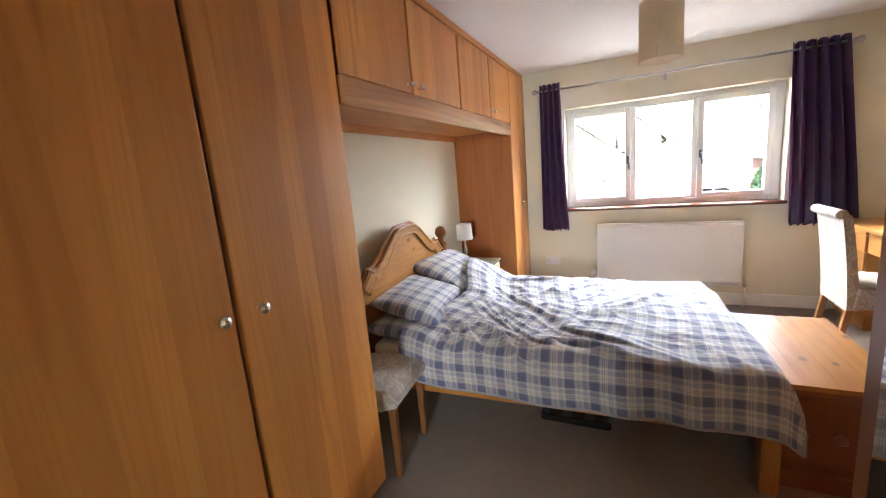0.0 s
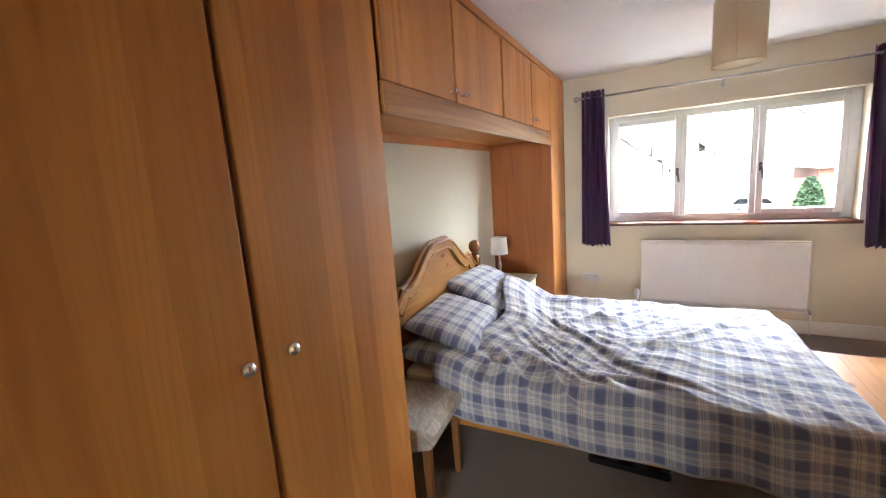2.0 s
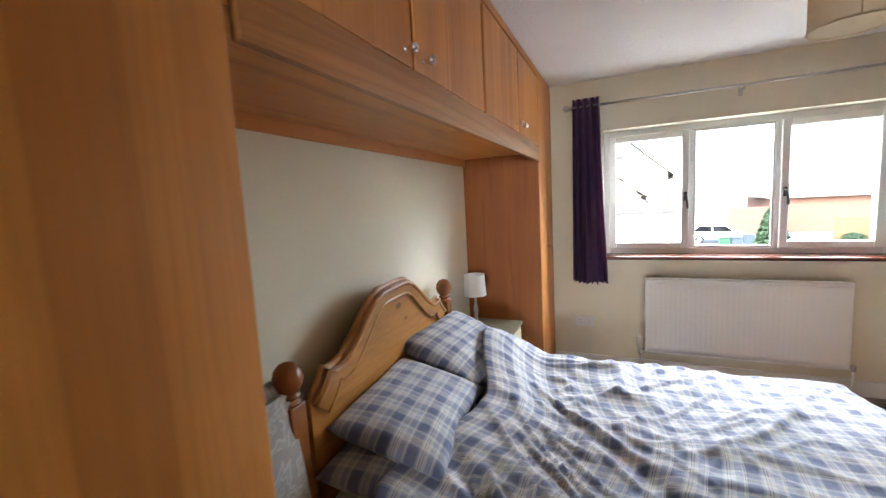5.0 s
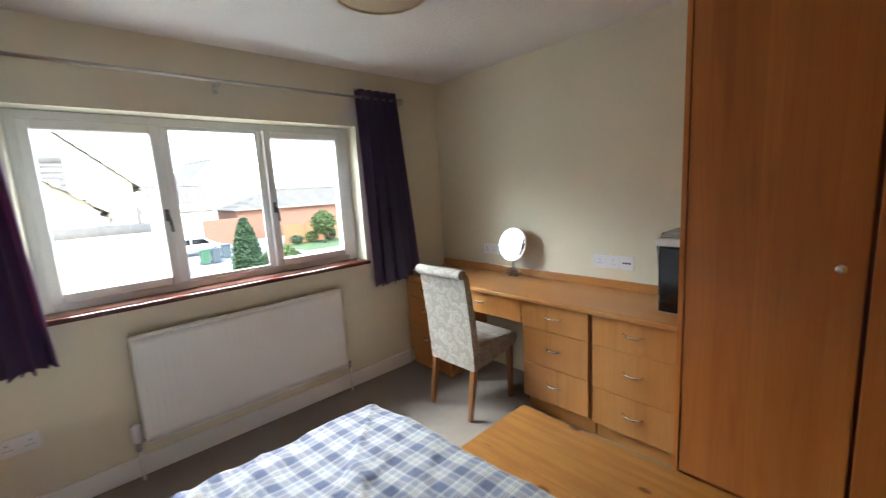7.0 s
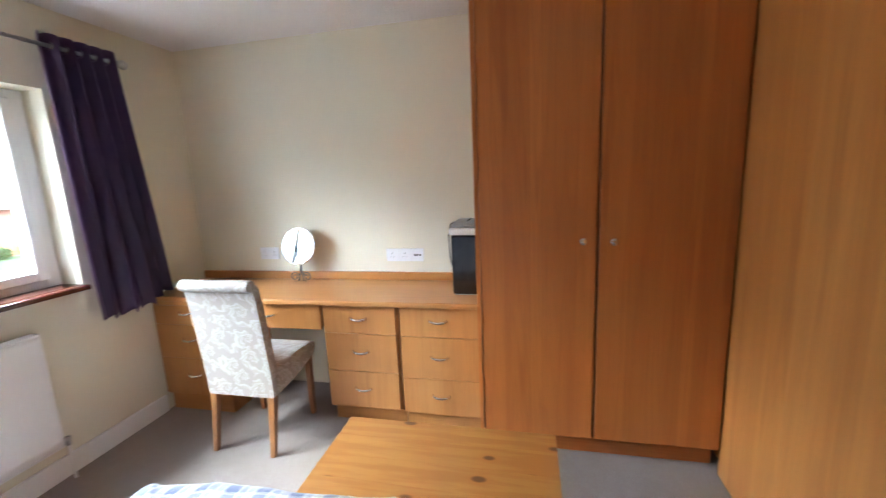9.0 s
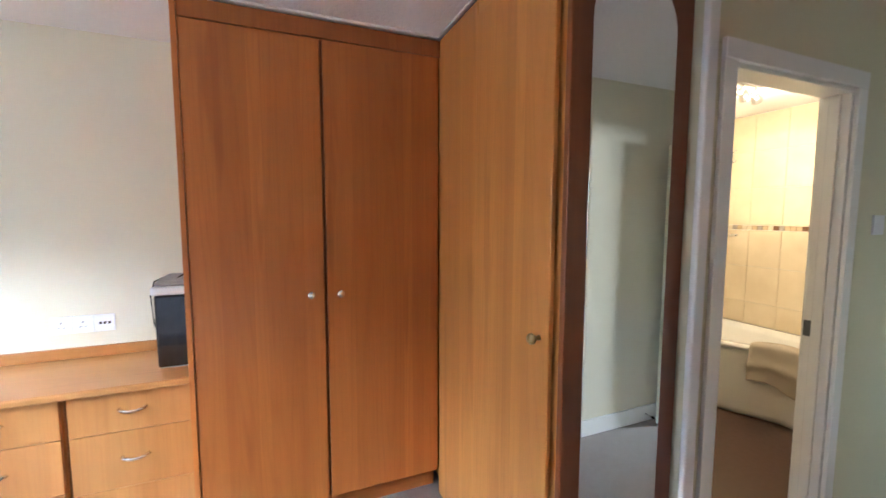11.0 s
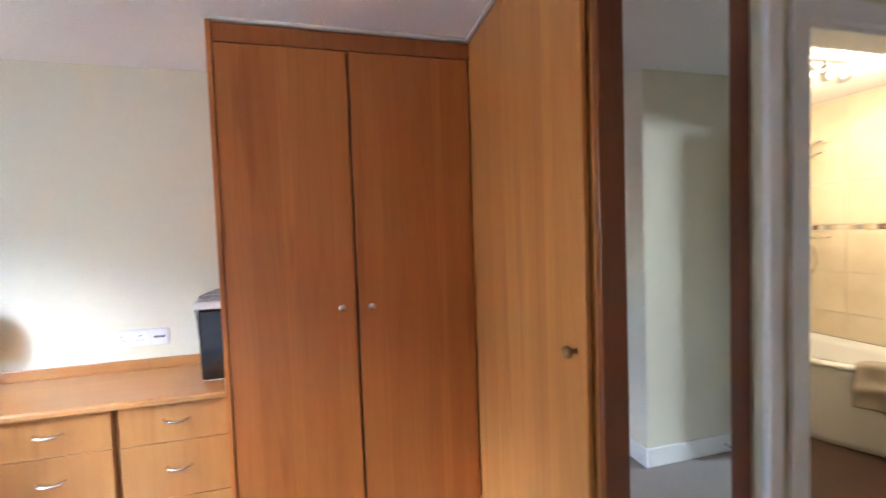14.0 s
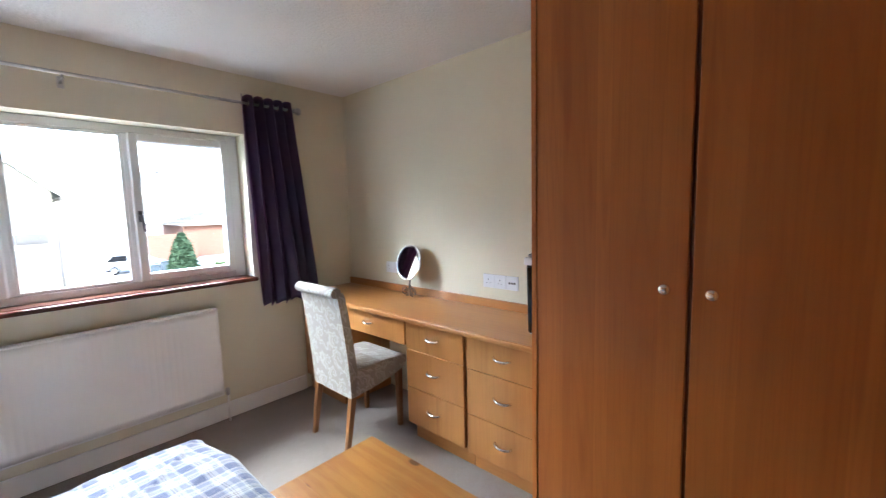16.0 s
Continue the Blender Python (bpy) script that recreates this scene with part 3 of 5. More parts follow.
# tall wardrobe by the entry
w = thing("wardrobe", (-1.5, 2.7, 0), "tall oak veneer fitted wardrobe with two closed doors and chrome knobs", "wardrobe", "fitted wardrobes")
part("carcass", cuboid(XW + 0.002, xa - 0.003, YP + 0.02, 3.330, 0.07, H - 0.012), oak["z"], w)
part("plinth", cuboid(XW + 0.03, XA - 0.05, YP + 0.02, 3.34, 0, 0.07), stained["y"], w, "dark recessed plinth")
front_x(w, 2.05, 2.157, 0.08, 2.37, xa, 1, name="end_filler")
front_x(w, 2.165, 2.735, 0.08, 2.37, xa, 1, (2.684, 1.097))
front_x(w, 2.752, 3.332, 0.08, 2.37, xa, 1, (2.815, 1.094))
# Added dark strip: shade of the gap between the doors.
part("stile", cuboid(xa - 0.0028, xa - 0.001, 2.72, 2.77, 0.08, 2.37), stained["z"], w)
# cupboards over the bed
for y0, ym, y1, kz in ((3.352, 3.955, 4.612, 1.905), (4.624, 5.262, 5.845, 1.912)):
    u = thing("overbed_cupboard", (-1.5, (y0 + y1) / 2, 1.76), "oak veneer cupboard above the bed with two closed doors", "cupboard", "cupboards above the bed")
    part("carcass", cuboid(XW + 0.002, xa - 0.003, y0, y1, 1.815, H - 0.012), oak["y"], u)
    part("base_board", cuboid(XW + 0.023, xa - 0.004, y0 - 0.0055, min(y1 + 0.0055, 5.830), 1.806, 1.8145), oak["y"], u)
    front_x(u, y0 + 0.014, ym - 0.009, 1.866, 2.335, xa, 1, (ym - 0.055, kz), r=0.014)
    front_x(u, ym + 0.009, y1 - 0.006, 1.866, 2.335, xa, 1, (ym + 0.055, kz), r=0.014)
    # Dark strips painted in as shade between and beside the doors.
    part("stile", cuboid(xa - 0.0028, xa - 0.001, y0 + 0.001, y0 + 0.03, 1.86, 2.34), stained["z"], u)
    for yy in (ym, y1):
        part("stile", cuboid(xa - 0.0028, xa - 0.001, yy - 0.02, yy - 0.001 if yy == y1 else yy + 0.02, 1.86, 2.34), stained["z"], u)
lone("back_batten", cuboid(XW + 0.001, XW + 0.022, 3.352, 5.828, 1.752, 1.814, bevel=0.003), oak["y"], "oak batten along the wall under the cupboards", "trim")
lone("pelmet_board", cuboid(xa + 0.001, XA + 0.006, 3.352, 5.842, 1.748, 1.860, bevel=0.004), pelmet_oak, "oak pelmet board with bold grain under the cupboards", "pelmet")
lone("cornice_strip", cuboid(xa + 0.001, XA - 0.004, 3.350, 6.41, 2.352, H - 0.004, bevel=0.003), oak["y"], "oak strip between cupboard doors and ceiling", "trim")
# tall unit in the window corner
w = thing("corner_wardrobe", (-1.5, 6.1, 0), "tall narrow oak fitted wardrobe in the window corner", "wardrobe", "fitted wardrobes")
# This side faces away from the window; its shade is in the colour.
part("side_panel", cuboid(XW + 0.002, XA - 0.002, 5.832, 5.852, 0, 1.81), shade_veneer, w)
part("carcass", cuboid(XW + 0.002, xa - 0.003, 5.853, YN - 0.02, 0.02, H - 0.012), oak["z"], w)
front_x(w, 5.858, 6.16, 0.03, 2.345, xa, 1, (6.10, 1.10), r=0.011)
front_x(w, 6.168, YN - 0.02, 0.03, 2.345, xa, 1, name="end_filler")

# two-door wardrobe by the desk
w = thing("wardrobe", (1.55, 3.7, 0), "tall oak veneer fitted wardrobe with two closed doors beside the desk", "wardrobe", "fitted wardrobes")
part("carcass", cuboid(XR + 0.022, XE - 0.002, YR, 4.268, 0.135, H - 0.02), oak_bounce["z"], w)
part("side_panel", cuboid(XR - 0.004, XE - 0.002, 4.270, 4.290, 0, H - 0.012), oak_bounce["z"], w)
part("plinth", cuboid(XR + 0.095, XE - 0.01, YR, 4.268, 0, 0.135), oak_bounce["y"], w, "recessed oak plinth")
part("top_rail", cuboid(XR + 0.004, XR + 0.02, YR, 4.268, 2.305, H - 0.018), shade_veneer, w, "top rail with its recess shade put into the colour")
front_x(w, 3.730, 4.2685, 0.140, 2.30, XR + 0.019, -1, (3.792, 1.155), wood=oak_bounce)
front_x(w, YR + 0.012, 3.718, 0.140, 2.30, XR + 0.019, -1, (3.660, 1.152), wood=oak_bounce)
# Added dark strip in place of the shade between these two doors.
part("stile", cuboid(XR + 0.0205, XR + 0.0215, 3.70, 3.75, 0.14, 2.30), stained["z"], w)
# corner wardrobe: single door facing the window, mirror panel on its side
w = thing("mirror_wardrobe", (0.8, 2.9, 0), "oak fitted corner wardrobe with arched mirror on its dark side panel", "wardrobe", "fitted wardrobes")
part("carcass", cuboid(0.30, XE - 0.003, 2.67, YR - 0.022, 0.05, H - 0.02), oak_daylit["z"], w)
part("filler_panel", cuboid(0.852, XR + 0.018, YR - 0.019, YR, 0.0, H - 0.014, bevel=0.003), oak_daylit["z"], w)
d = part("door", cuboid(0.338, 0.848, YR - 0.012, YR + 0.007, 0.06, 2.32, bevel=0.0045), oak_daylit["z"], w)
knob(d, 0.385, YR + 0.007, 1.13, (0, 1, 0), 0.018, brass)
part("top_rail", cuboid(0.305, 0.848, YR - 0.020, YR - 0.001, 2.325, H - 0.014), oak_daylit["x"], w)
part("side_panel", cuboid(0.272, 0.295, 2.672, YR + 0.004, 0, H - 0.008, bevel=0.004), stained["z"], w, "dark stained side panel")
arch = []
for i in range(25):
    a = math.pi * i / 24
    arch.append((0.166 * math.cos(a), 2.078 + 0.166 * math.sin(a)))
arch += [(-0.166, 0.25), (0.166, 0.25)]
m = Matrix(((0, 0, -1, 0.2715), (1, 0, 0, 2.917), (0, 1, 0, 0), (0, 0, 0, 1)))
part("mirror", prism(bmesh.new(), arch, m, 0.004, 0.0012), silver, w, "tall arched mirror")
fixed("trim_ceiling_a", cuboid(XR - 0.012, XR + 0.004, YR + 0.012, 4.292, H - 0.012, H - 0.001), white_gloss, "white sealant strip at the ceiling", "trim")
fixed("trim_ceiling_b", cuboid(0.29, XR - 0.012, YR + 0.005, YR + 0.016, H - 0.012, H - 0.001), white_gloss, "white sealant strip at the ceiling", "trim")
fixed("trim_post", cuboid(0.225, 0.249, 2.615, 2.668, 0, H, bevel=0.008), white_gloss, "white corner post beside the mirror panel", "trim")


# ---- desk ----
def bow_handle(parent, x, y, z, length=0.10):
    pts = []
    for i in range(13):
        k = i / 12 * 2 - 1
        pts.append((x - 0.024 * (1 - abs(k) ** 3) - 0.001, y + length / 2 * k, z - 0.006 * (1 - k * k)))
    part("handle", tube(bmesh.new(), pts, 0.007, 8), chrome, parent, "chrome bow handle")


XD = 1.38


def drawer_unit(y0, y1, splits):
    u = thing("drawer_unit", (1.6, (y0 + y1) / 2, 0), "oak veneer desk drawer unit with three closed drawers", "drawers", "desk drawer units")
    part("carcass", cuboid(XD + 0.021, XE - 0.003, y0, y1, 0.115, 0.772), honey["z"], u)
    part("plinth", cuboid(XD + 0.075, XE - 0.003, y0, y1, 0, 0.115), honey["y"], u, "recessed oak plinth")
    for a, b in zip(splits, splits[1:]):
        d = part("drawer", cuboid(XD, XD + 0.019, y0 + 0.008, y1 - 0.008, b + 0.0015, a - 0.0015, bevel=0.003), honey["z"], u)
        bow_handle(d, XD, (y0 + y1) / 2, (a + b) / 2 + 0.012)


drawer_unit(4.294, 4.757, (0.768, 0.594, 0.342, 0.122))
drawer_unit(4.765, 5.228, (0.768, 0.597, 0.362, 0.130))
u = thing("kneehole_drawer", (1.6, 5.55, 0.61), "wide shallow oak drawer above the kneehole", "drawer")
part("carcass", cuboid(XD + 0.021, XE - 0.003, 5.236, 5.93, 0.625, 0.772), honey["y"], u)
d = part("drawer", cuboid(XD, XD + 0.019, 5.236, 5.93, 0.612, 0.768, bevel=0.003), honey["z"], u)
bow_handle(d, XD, 5.585, 0.70)
u = thing("desk_end_unit", (1.6, 6.18, 0), "oak desk drawer stack in the window corner", "cabinet")
part("carcass", cuboid(XD + 0.004, XE - 0.003, 5.938, YN - 0.02, 0.115, 0.772), honey["z"], u)
for a, b in ((0.742, 0.768), (0.615, 0.739), (0.386, 0.612), (0.132, 0.383)):
    d = part("drawer", cuboid(XD - 0.016, XD + 0.003, 5.938, YN - 0.02, a, b, bevel=0.003), honey["z"], u)
    if b - a > 0.05:
        bow_handle(d, XD - 0.016, 6.16, (a + b) / 2 + 0.02)
part("plinth", cuboid(XD + 0.02, XE - 0.003, 5.938, YN - 0.02, 0, 0.115), honey["y"], u)
dt = thing("desktop", (1.6, 5.36, 0.774), "long oak veneer desktop running along the wall", "desk")
part("board", cuboid(XD - 0.022, XE - 0.002, 4.292, YN - 0.002, 0.774, 0.802, bevel=0.002), honey["y"], dt)
part("front_lipping", cuboid(XD - 0.036, XD - 0.0222, 4.292, YN - 0.002, 0.7745, 0.8015, bevel=0.006), honey["y"], dt)
lone("desk_upstand", cuboid(XE - 0.02, XE - 0.001, 4.292, YN - 0.002, 0.8025, 0.857, bevel=0.004), honey["y"], "low oak upstand along the wall", "upstand")


# ---- radiator ----
r = thing("radiator", (0.1, YN - 0.09, 0.2), "white single-panel ribbed wall radiator", "radiator")
RX0, RX1, RZ0, RZ1, RY = -0.522, 0.718, 0.205, 0.812, YN - 0.09
bm = bmesh.new()


def rib(u, v):
    x = RX0 + 0.012 + (RX1 - RX0 - 0.024) * u
    edge = min(v, 1 - v) * 14
    k = max(0.0, min(1.0, edge - 0.35))
    ph = (x - RX0) / 0.0335
    f = 0.5 + 0.5 * math.cos(2 * math.pi * ph)
    return Vector((x, RY + 0.0006 * k * (1 if f > 0.78 else (0.3 if f > 0.6 else 0)), RZ0 + 0.012 + (RZ1 - RZ0 - 0.024) * v))


sheet(bm, rib, 300, 16)
part("panel", bm, radiator_paint, r, solid=0.004)
part("back_panel", cuboid(RX0 + 0.01, RX1 - 0.01, RY + 0.012, RY + 0.05, RZ0 + 0.01, RZ1 - 0.01), radiator_paint, r)
for a in ((RX0, RX1, RZ1 - 0.014, RZ1), (RX0, RX1, RZ0, RZ0 + 0.014)):
    part("edge_rail", cuboid(a[0], a[1], RY - 0.002, RY + 0.056, a[2], a[3], bevel=0.005), radiator_paint, r)
for x in (RX0, RX1 - 0.014):
    part("edge_rail", cuboid(x, x + 0.014, RY - 0.002, RY + 0.056, RZ0 + 0.014, RZ1 - 0.014, bevel=0.005), radiator_paint, r)
bm = lathe(bmesh.new(), [(0.016, 0), (0.018, 0.005), (0.018, 0.03), (0.024, 0.034), (0.024, 0.092), (0.018, 0.10)], pose(RX0 - 0.035, RY + 0.03, 0.225))
part("thermostat_valve", bm, white_plastic, r, "white thermostatic valve")
part("valve_body", lathe(bmesh.new(), [(0.012, 0), (0.014, 0.01), (0.014, 0.05)], pose(RX0 - 0.035, RY + 0.03, 0.175)), nickel, r, "nickel valve body")
part("valve_body", lathe(bmesh.new(), [(0.010, 0), (0.013, 0.01), (0.013, 0.045), (0.006, 0.05)], pose(RX1 + 0.03, RY + 0.03, 0.19)), nickel, r, "nickel valve body")
for x in (RX0 - 0.035, RX1 + 0.03):
    part("pipe", tube(bmesh.new(), [(x, RY + 0.03, 0.0), (x, RY + 0.03, 0.2)], 0.0075), white_gloss, r)
    part("union", tube(bmesh.new(), [(x, RY + 0.03, 0.222), (x + (0.04 if x < 0 else -0.035), RY + 0.03, 0.222)], 0.009), nickel, r)


# ---- curtains ----
RODZ, RODY = 2.184, YN - 0.10
rod = thing("curtain_rod", (0.13, RODY, RODZ), "brushed nickel curtain rod with ball finials", "curtain rod")
part("pole", tube(bmesh.new(), [(-1.06, RODY, RODZ), (0.08, RODY, RODZ - 0.004), (1.335, RODY, RODZ + 0.004)], 0.0095, 12), nickel, rod)
for x, s in ((-1.06, -1), (1.335, 1)):
    part("finial", lathe(bmesh.new(), [(0.010, 0), (0.017, 0.004), (0.017, 0.012), (0.010, 0.018), (0.022, 0.026), (0.027, 0.04), (0.022, 0.054), (0.004, 0.063)], Matrix.Translation((x, RODY, RODZ + (0 if s < 0 else 0.004))) @ Vector((s, 0, 0)).to_track_quat("Z", "Y").to_matrix().to_4x4()), nickel, rod)
for x in (0.08,):
    part("bracket", tube(bmesh.new(), [(x, YN, RODZ - 0.03), (x, RODY, RODZ - 0.03), (x, RODY, RODZ - 0.012)], 0.007), nickel, rod)
    part("bracket_plate", cuboid(x - 0.014, x + 0.014, YN - 0.006, YN - 0.0005, RODZ - 0.06, RODZ, bevel=0.002), nickel, rod)


def curtain(xt0, xt1, xb0, xb1, zb, folds, seed, lean, lift=0.0):
    rnd = random.Random(seed)
    c = thing("curtain", ((xt0 + xt1) / 2, RODY, zb), "dark plum satin eyelet curtain drawn to the side", "curtain", "curtains at the window")
    ph = [rnd.uniform(-0.5, 0.5) for _ in range(8)]

    def fn(u, v):
        z = RODZ + 0.055 + (zb + lift * u * u - RODZ - 0.055) * v
        x = (xt0 + (xt1 - xt0) * u) * (1 - v) + (xb0 + (xb1 - xb0) * u) * v
        a = 2 * math.pi * folds * u + ph[0] + 0.9 * v * math.sin(5 * u + ph[1])
        amp = 0.042 * (1 - 0.5 * v) + 0.010 * math.sin(3 * v + ph[2]) * v
        y = RODY + 0.005 + amp * math.sin(a) + 0.034 * v * math.sin(8 * u + 3 * ph[3])
        x += 0.010 * math.sin(2 * a + ph[4]) * (0.4 + v) + lean * v * v * 0.03
        z += 0.012 * math.sin(2 * math.pi * 2 * folds * u + 1) * (v > 0.97) + 0.008 * (1 - v) ** 8 * math.cos(2 * a)
        return Vector((x, min(y, YN - 0.022), z))
    bm = sheet(bmesh.new(), fn, 110, 46)
    part("cloth", bm, satin, c, solid=0.003)
    for i in range(folds * 2):
        u = (math.pi * i - ph[0]) / (2 * math.pi * folds)
        if 0.03 < u < 0.97:
            x = xt0 + (xt1 - xt0) * u
            ring = [(x + 0.004 * math.sin(k * math.pi / 8), RODY + 0.019 * math.cos(k * math.pi / 8), RODZ + 0.019 * math.sin(k * math.pi / 8)) for k in range(16)]
            part("eyelet", tube(bmesh.new(), ring, 0.0035, 6, True), chrome, c, "chrome eyelet ring")


curtain(-1.045, -0.845, -1.06, -0.795, 0.765, 4, 3, 0)
curtain(0.970, 1.315, 1.03, 1.47, 0.765, 5, 8, 0, 0.065)


# ---- sockets and switches ----
def faceplate(name, centre, w, h, axis, label, rockers, group=""):
    """A plate on a wall; axis is the outward normal."""
    t = thing(name, centre, label, "socket" if "socket" in name else "switch", group)
    q = Vector(axis).to_track_quat("Z", "Y").to_matrix().to_4x4()
    M = Matrix.Translation(centre) @ q

    def pl(nm, x0, x1, y0, y1, z0, z1, mt):
        bm = box(bmesh.new(), x0, x1, y0, y1, z0, z1, 0.0015)
        bmesh.ops.transform(bm, matrix=M, verts=bm.verts[:])
        part(nm, bm, mt, t)
    pl("plate", -w / 2, w / 2, -h / 2, h / 2, 0, 0.009, white_plastic)
    for x, y, a, b, mt in rockers:
        pl("rocker" if mt is white_plastic else "slot", x - a / 2, x + a / 2, y - b / 2, y + b / 2, 0.0092, 0.011, mt)
    return t


holes = [(0, 0.012, 0.004, 0.009, dark_gap), (-0.011, -0.012, 0.008, 0.003, dark_gap), (0.011, -0.012, 0.008, 0.003, dark_gap), (0.0, 0.034, 0.010, 0.014, white_plastic)]
for i, y in enumerate((4.930, 4.844, 4.758)):
    hs = holes if i < 2 else [(-0.016, 0, 0.012, 0.012, dark_gap), (0.002, 0, 0.012, 0.012, dark_gap), (0.02, 0, 0.012, 0.012, dark_gap)]
    faceplate("wall_socket", (XE, y, 0.972), 0.085, 0.086, (-1, 0, 0), "white single wall socket above the desk" if i < 2 else "white triple outlet plate above the desk", hs, "sockets above the desk")
faceplate("wall_socket", (XE, 5.86, 0.985), 0.146, 0.086, (-1, 0, 0), "white double wall socket above the desk", [(s * 0.04 + x, y, a, b, mt) for s in (-1, 1) for x, y, a, b, mt in holes])
faceplate("wall_socket", (-0.985, YN, 0.405), 0.146, 0.086, (0, -1, 0), "white double wall socket below the window", [(s * 0.04 + x, y, a, b, mt) for s in (-1, 1) for x, y, a, b, mt in holes])
faceplate("light_switch", (XH1, 1.490, 1.48), 0.086, 0.086, (-1, 0, 0), "white light switch beside the bathroom door", [(0, 0, 0.012, 0.026, white_plastic)])


# ---- pendant lamp ----
pl = thing("pendant_lamp", (-0.07, 4.5, 1.93), "cream fabric drum pendant lampshade hanging from the ceiling", "pendant lamp")
bm = bmesh.new()
sheet(bm, lambda u, v: Vector((-0.07 + 0.102 * math.cos(2 * math.pi * u), 4.5 + 0.102 * math.sin(2 * math.pi * u), 1.93 + 0.275 * v)), 48, 2)
part("shade", bm, shade_fabric, pl, "cream fabric drum shade")
for z in (1.93, 2.205):
    part("rim", tube(bmesh.new(), [(-0.07 + 0.102 * math.cos(k * math.pi / 20), 4.5 + 0.102 * math.sin(k * math.pi / 20), z) for k in range(40)], 0.0035, 6, True), shade_fabric, pl)
part("seam", tube(bmesh.new(), [(-0.07 + 0.103 * math.cos(-1.78), 4.5 + 0.103 * math.sin(-1.78), z) for z in (1.932, 2.203)], 0.0018, 6), shade_fabric, pl)
part("cable", tube(bmesh.new(), [(-0.07, 4.5, 2.15), (-0.07, 4.5, H - 0.01)], 0.004), white_plastic, pl)
part("lampholder", lathe(bmesh.new(), [(0.018, 0), (0.02, 0.01), (0.02, 0.05), (0.01, 0.065)], pose(-0.07, 4.5, 2.11)), white_plastic, pl)
part("bulb", lathe(bmesh.new(), [(0.004, 0), (0.022, 0.012), (0.03, 0.035), (0.022, 0.06), (0.013, 0.08)], pose(-0.07, 4.5, 2.03)), white_shade, pl)
part("ceiling_rose", lathe(bmesh.new(), [(0.02, -0.022), (0.045, -0.014), (0.045, -0.001)], pose(-0.07, 4.5, H)), white_plastic, pl)
for a in (0, 2.09, 4.19):
    part("spoke", tube(bmesh.new(), [(-0.07, 4.5, 2.13), (-0.07 + 0.1 * math.cos(a), 4.5 + 0.1 * math.sin(a), 2.13)], 0.002, 6), nickel, pl)


# ---- bed ----
BED = Matrix.Translation((-1.70, 4.50, 0)) @ pose(0, 0, 0, 0, 0, 2.6)


def inbed(bm):
    bmesh.ops.transform(bm, matrix=BED, verts=bm.verts[:])
    return bm


bed = thing("bed", BED @ Vector((1, 0, 0)), "pine double bed with arched headboard and ball finials", "bed")


HEAD = BED @ Matrix.Translation((0, -0.022, 0))


def inhead(bm):
    bmesh.ops.transform(bm, matrix=HEAD, verts=bm.verts[:])
    return bm


def head_outline(w, top, drop, inset=0.0):
    pts = []
    for i in range(41):
        y = -w + 2 * w * i / 40
        k = min(1.0, max(0.0, (0.52 - abs(y) / w * 0.66) / 0.42))
        z = drop + (top - drop) * k * k * (3 - 2 * k)
        if abs(y) > w * 0.86:
            z -= 0.075 * ((abs(y) - w * 0.86) / (w * 0.14)) ** 0.7
        elif abs(y) > w * 0.80:
            z += 0.012
        pts.append((y, z - inset))
    return pts


MH = Matrix(((0, 0, 1, 0.0), (1, 0, 0, 0), (0, 1, 0, 0), (0, 0, 0, 1)))
o = head_outline(0.625, 1.108, 0.90)
part("headboard", inhead(prism(bmesh.new(), o + [(0.625, 0.28), (-0.625, 0.28)], Matrix.Translation((-0.012, 0, 0)) @ MH, 0.026, 0.003)), pines["y"], bed)
inner = [(y * 0.885, z - 0.068) for y, z in o]
part("raised_border", inhead(prism(bmesh.new(), o + inner[::-1], Matrix.Translation((0.012, 0, 0)) @ MH, 0.018, 0.005)), pines["y"], bed)
part("moulding", inhead(tube(bmesh.new(), [(0.026, y * 0.985, z - 0.012) for y, z in o], 0.012, 10)), pines["y"], bed)
part("inner_moulding", inhead(tube(bmesh.new(), [(0.024, y, z + 0.004) for y, z in inner], 0.010, 10)), pines["y"], bed)
part("cap_rail", inhead(tube(bmesh.new(), [(-0.002, y, z + 0.004) for y, z in o], 0.014, 10)), pines["y"], bed)
for y, ry in ((-0.722, -0.684), (0.652, 0.669)):
    part("head_post", inbed(cuboid(-0.035, 0.035, y - 0.035, y + 0.035, 0, 0.862, bevel=0.006)), antique, bed)
    part("finial", inbed(lathe(bmesh.new(), [(0.034, 0.862), (0.034, 0.868), (0.022, 0.874), (0.022, 0.880), (0.034, 0.886), (0.034, 0.893), (0.020, 0.899), (0.036, 0.908), (0.047, 0.930), (0.049, 0.950), (0.043, 0.976), (0.026, 0.995), (0.004, 1.002)], Matrix.Translation((0, y, 0)), 24)), antique, bed, "turned ball finial")
    part("foot_post", inbed(cuboid(1.955, 2.025, ry - 0.035, ry + 0.035, 0, 0.40, bevel=0.006)), pines["z"], bed)
    part("side_rail", inbed(cuboid(0.036, 1.954, ry - 0.014, ry + 0.014, 0.245, 0.355, bevel=0.004)), pines["x"], bed)
part("foot_rail", inbed(cuboid(1.975, 2.005, -0.633, 0.633, 0.245, 0.40, bevel=0.006)), pines["y"], bed)
bm = bmesh.new()
for i in range(13):
    box(bm, 0.12 + i * 0.145, 0.20 + i * 0.145, -0.65, 0.65, 0.305, 0.322)
part("slat_base", inbed(bm), pines["y"], bed)
bm = box(bmesh.new(), 0.04, 1.965, -0.645, 0.645, 0.3225, 0.478, 0.045, 4)
lone("mattress", inbed(bm), mattress_white, "cream double mattress on the bed frame", "mattress")


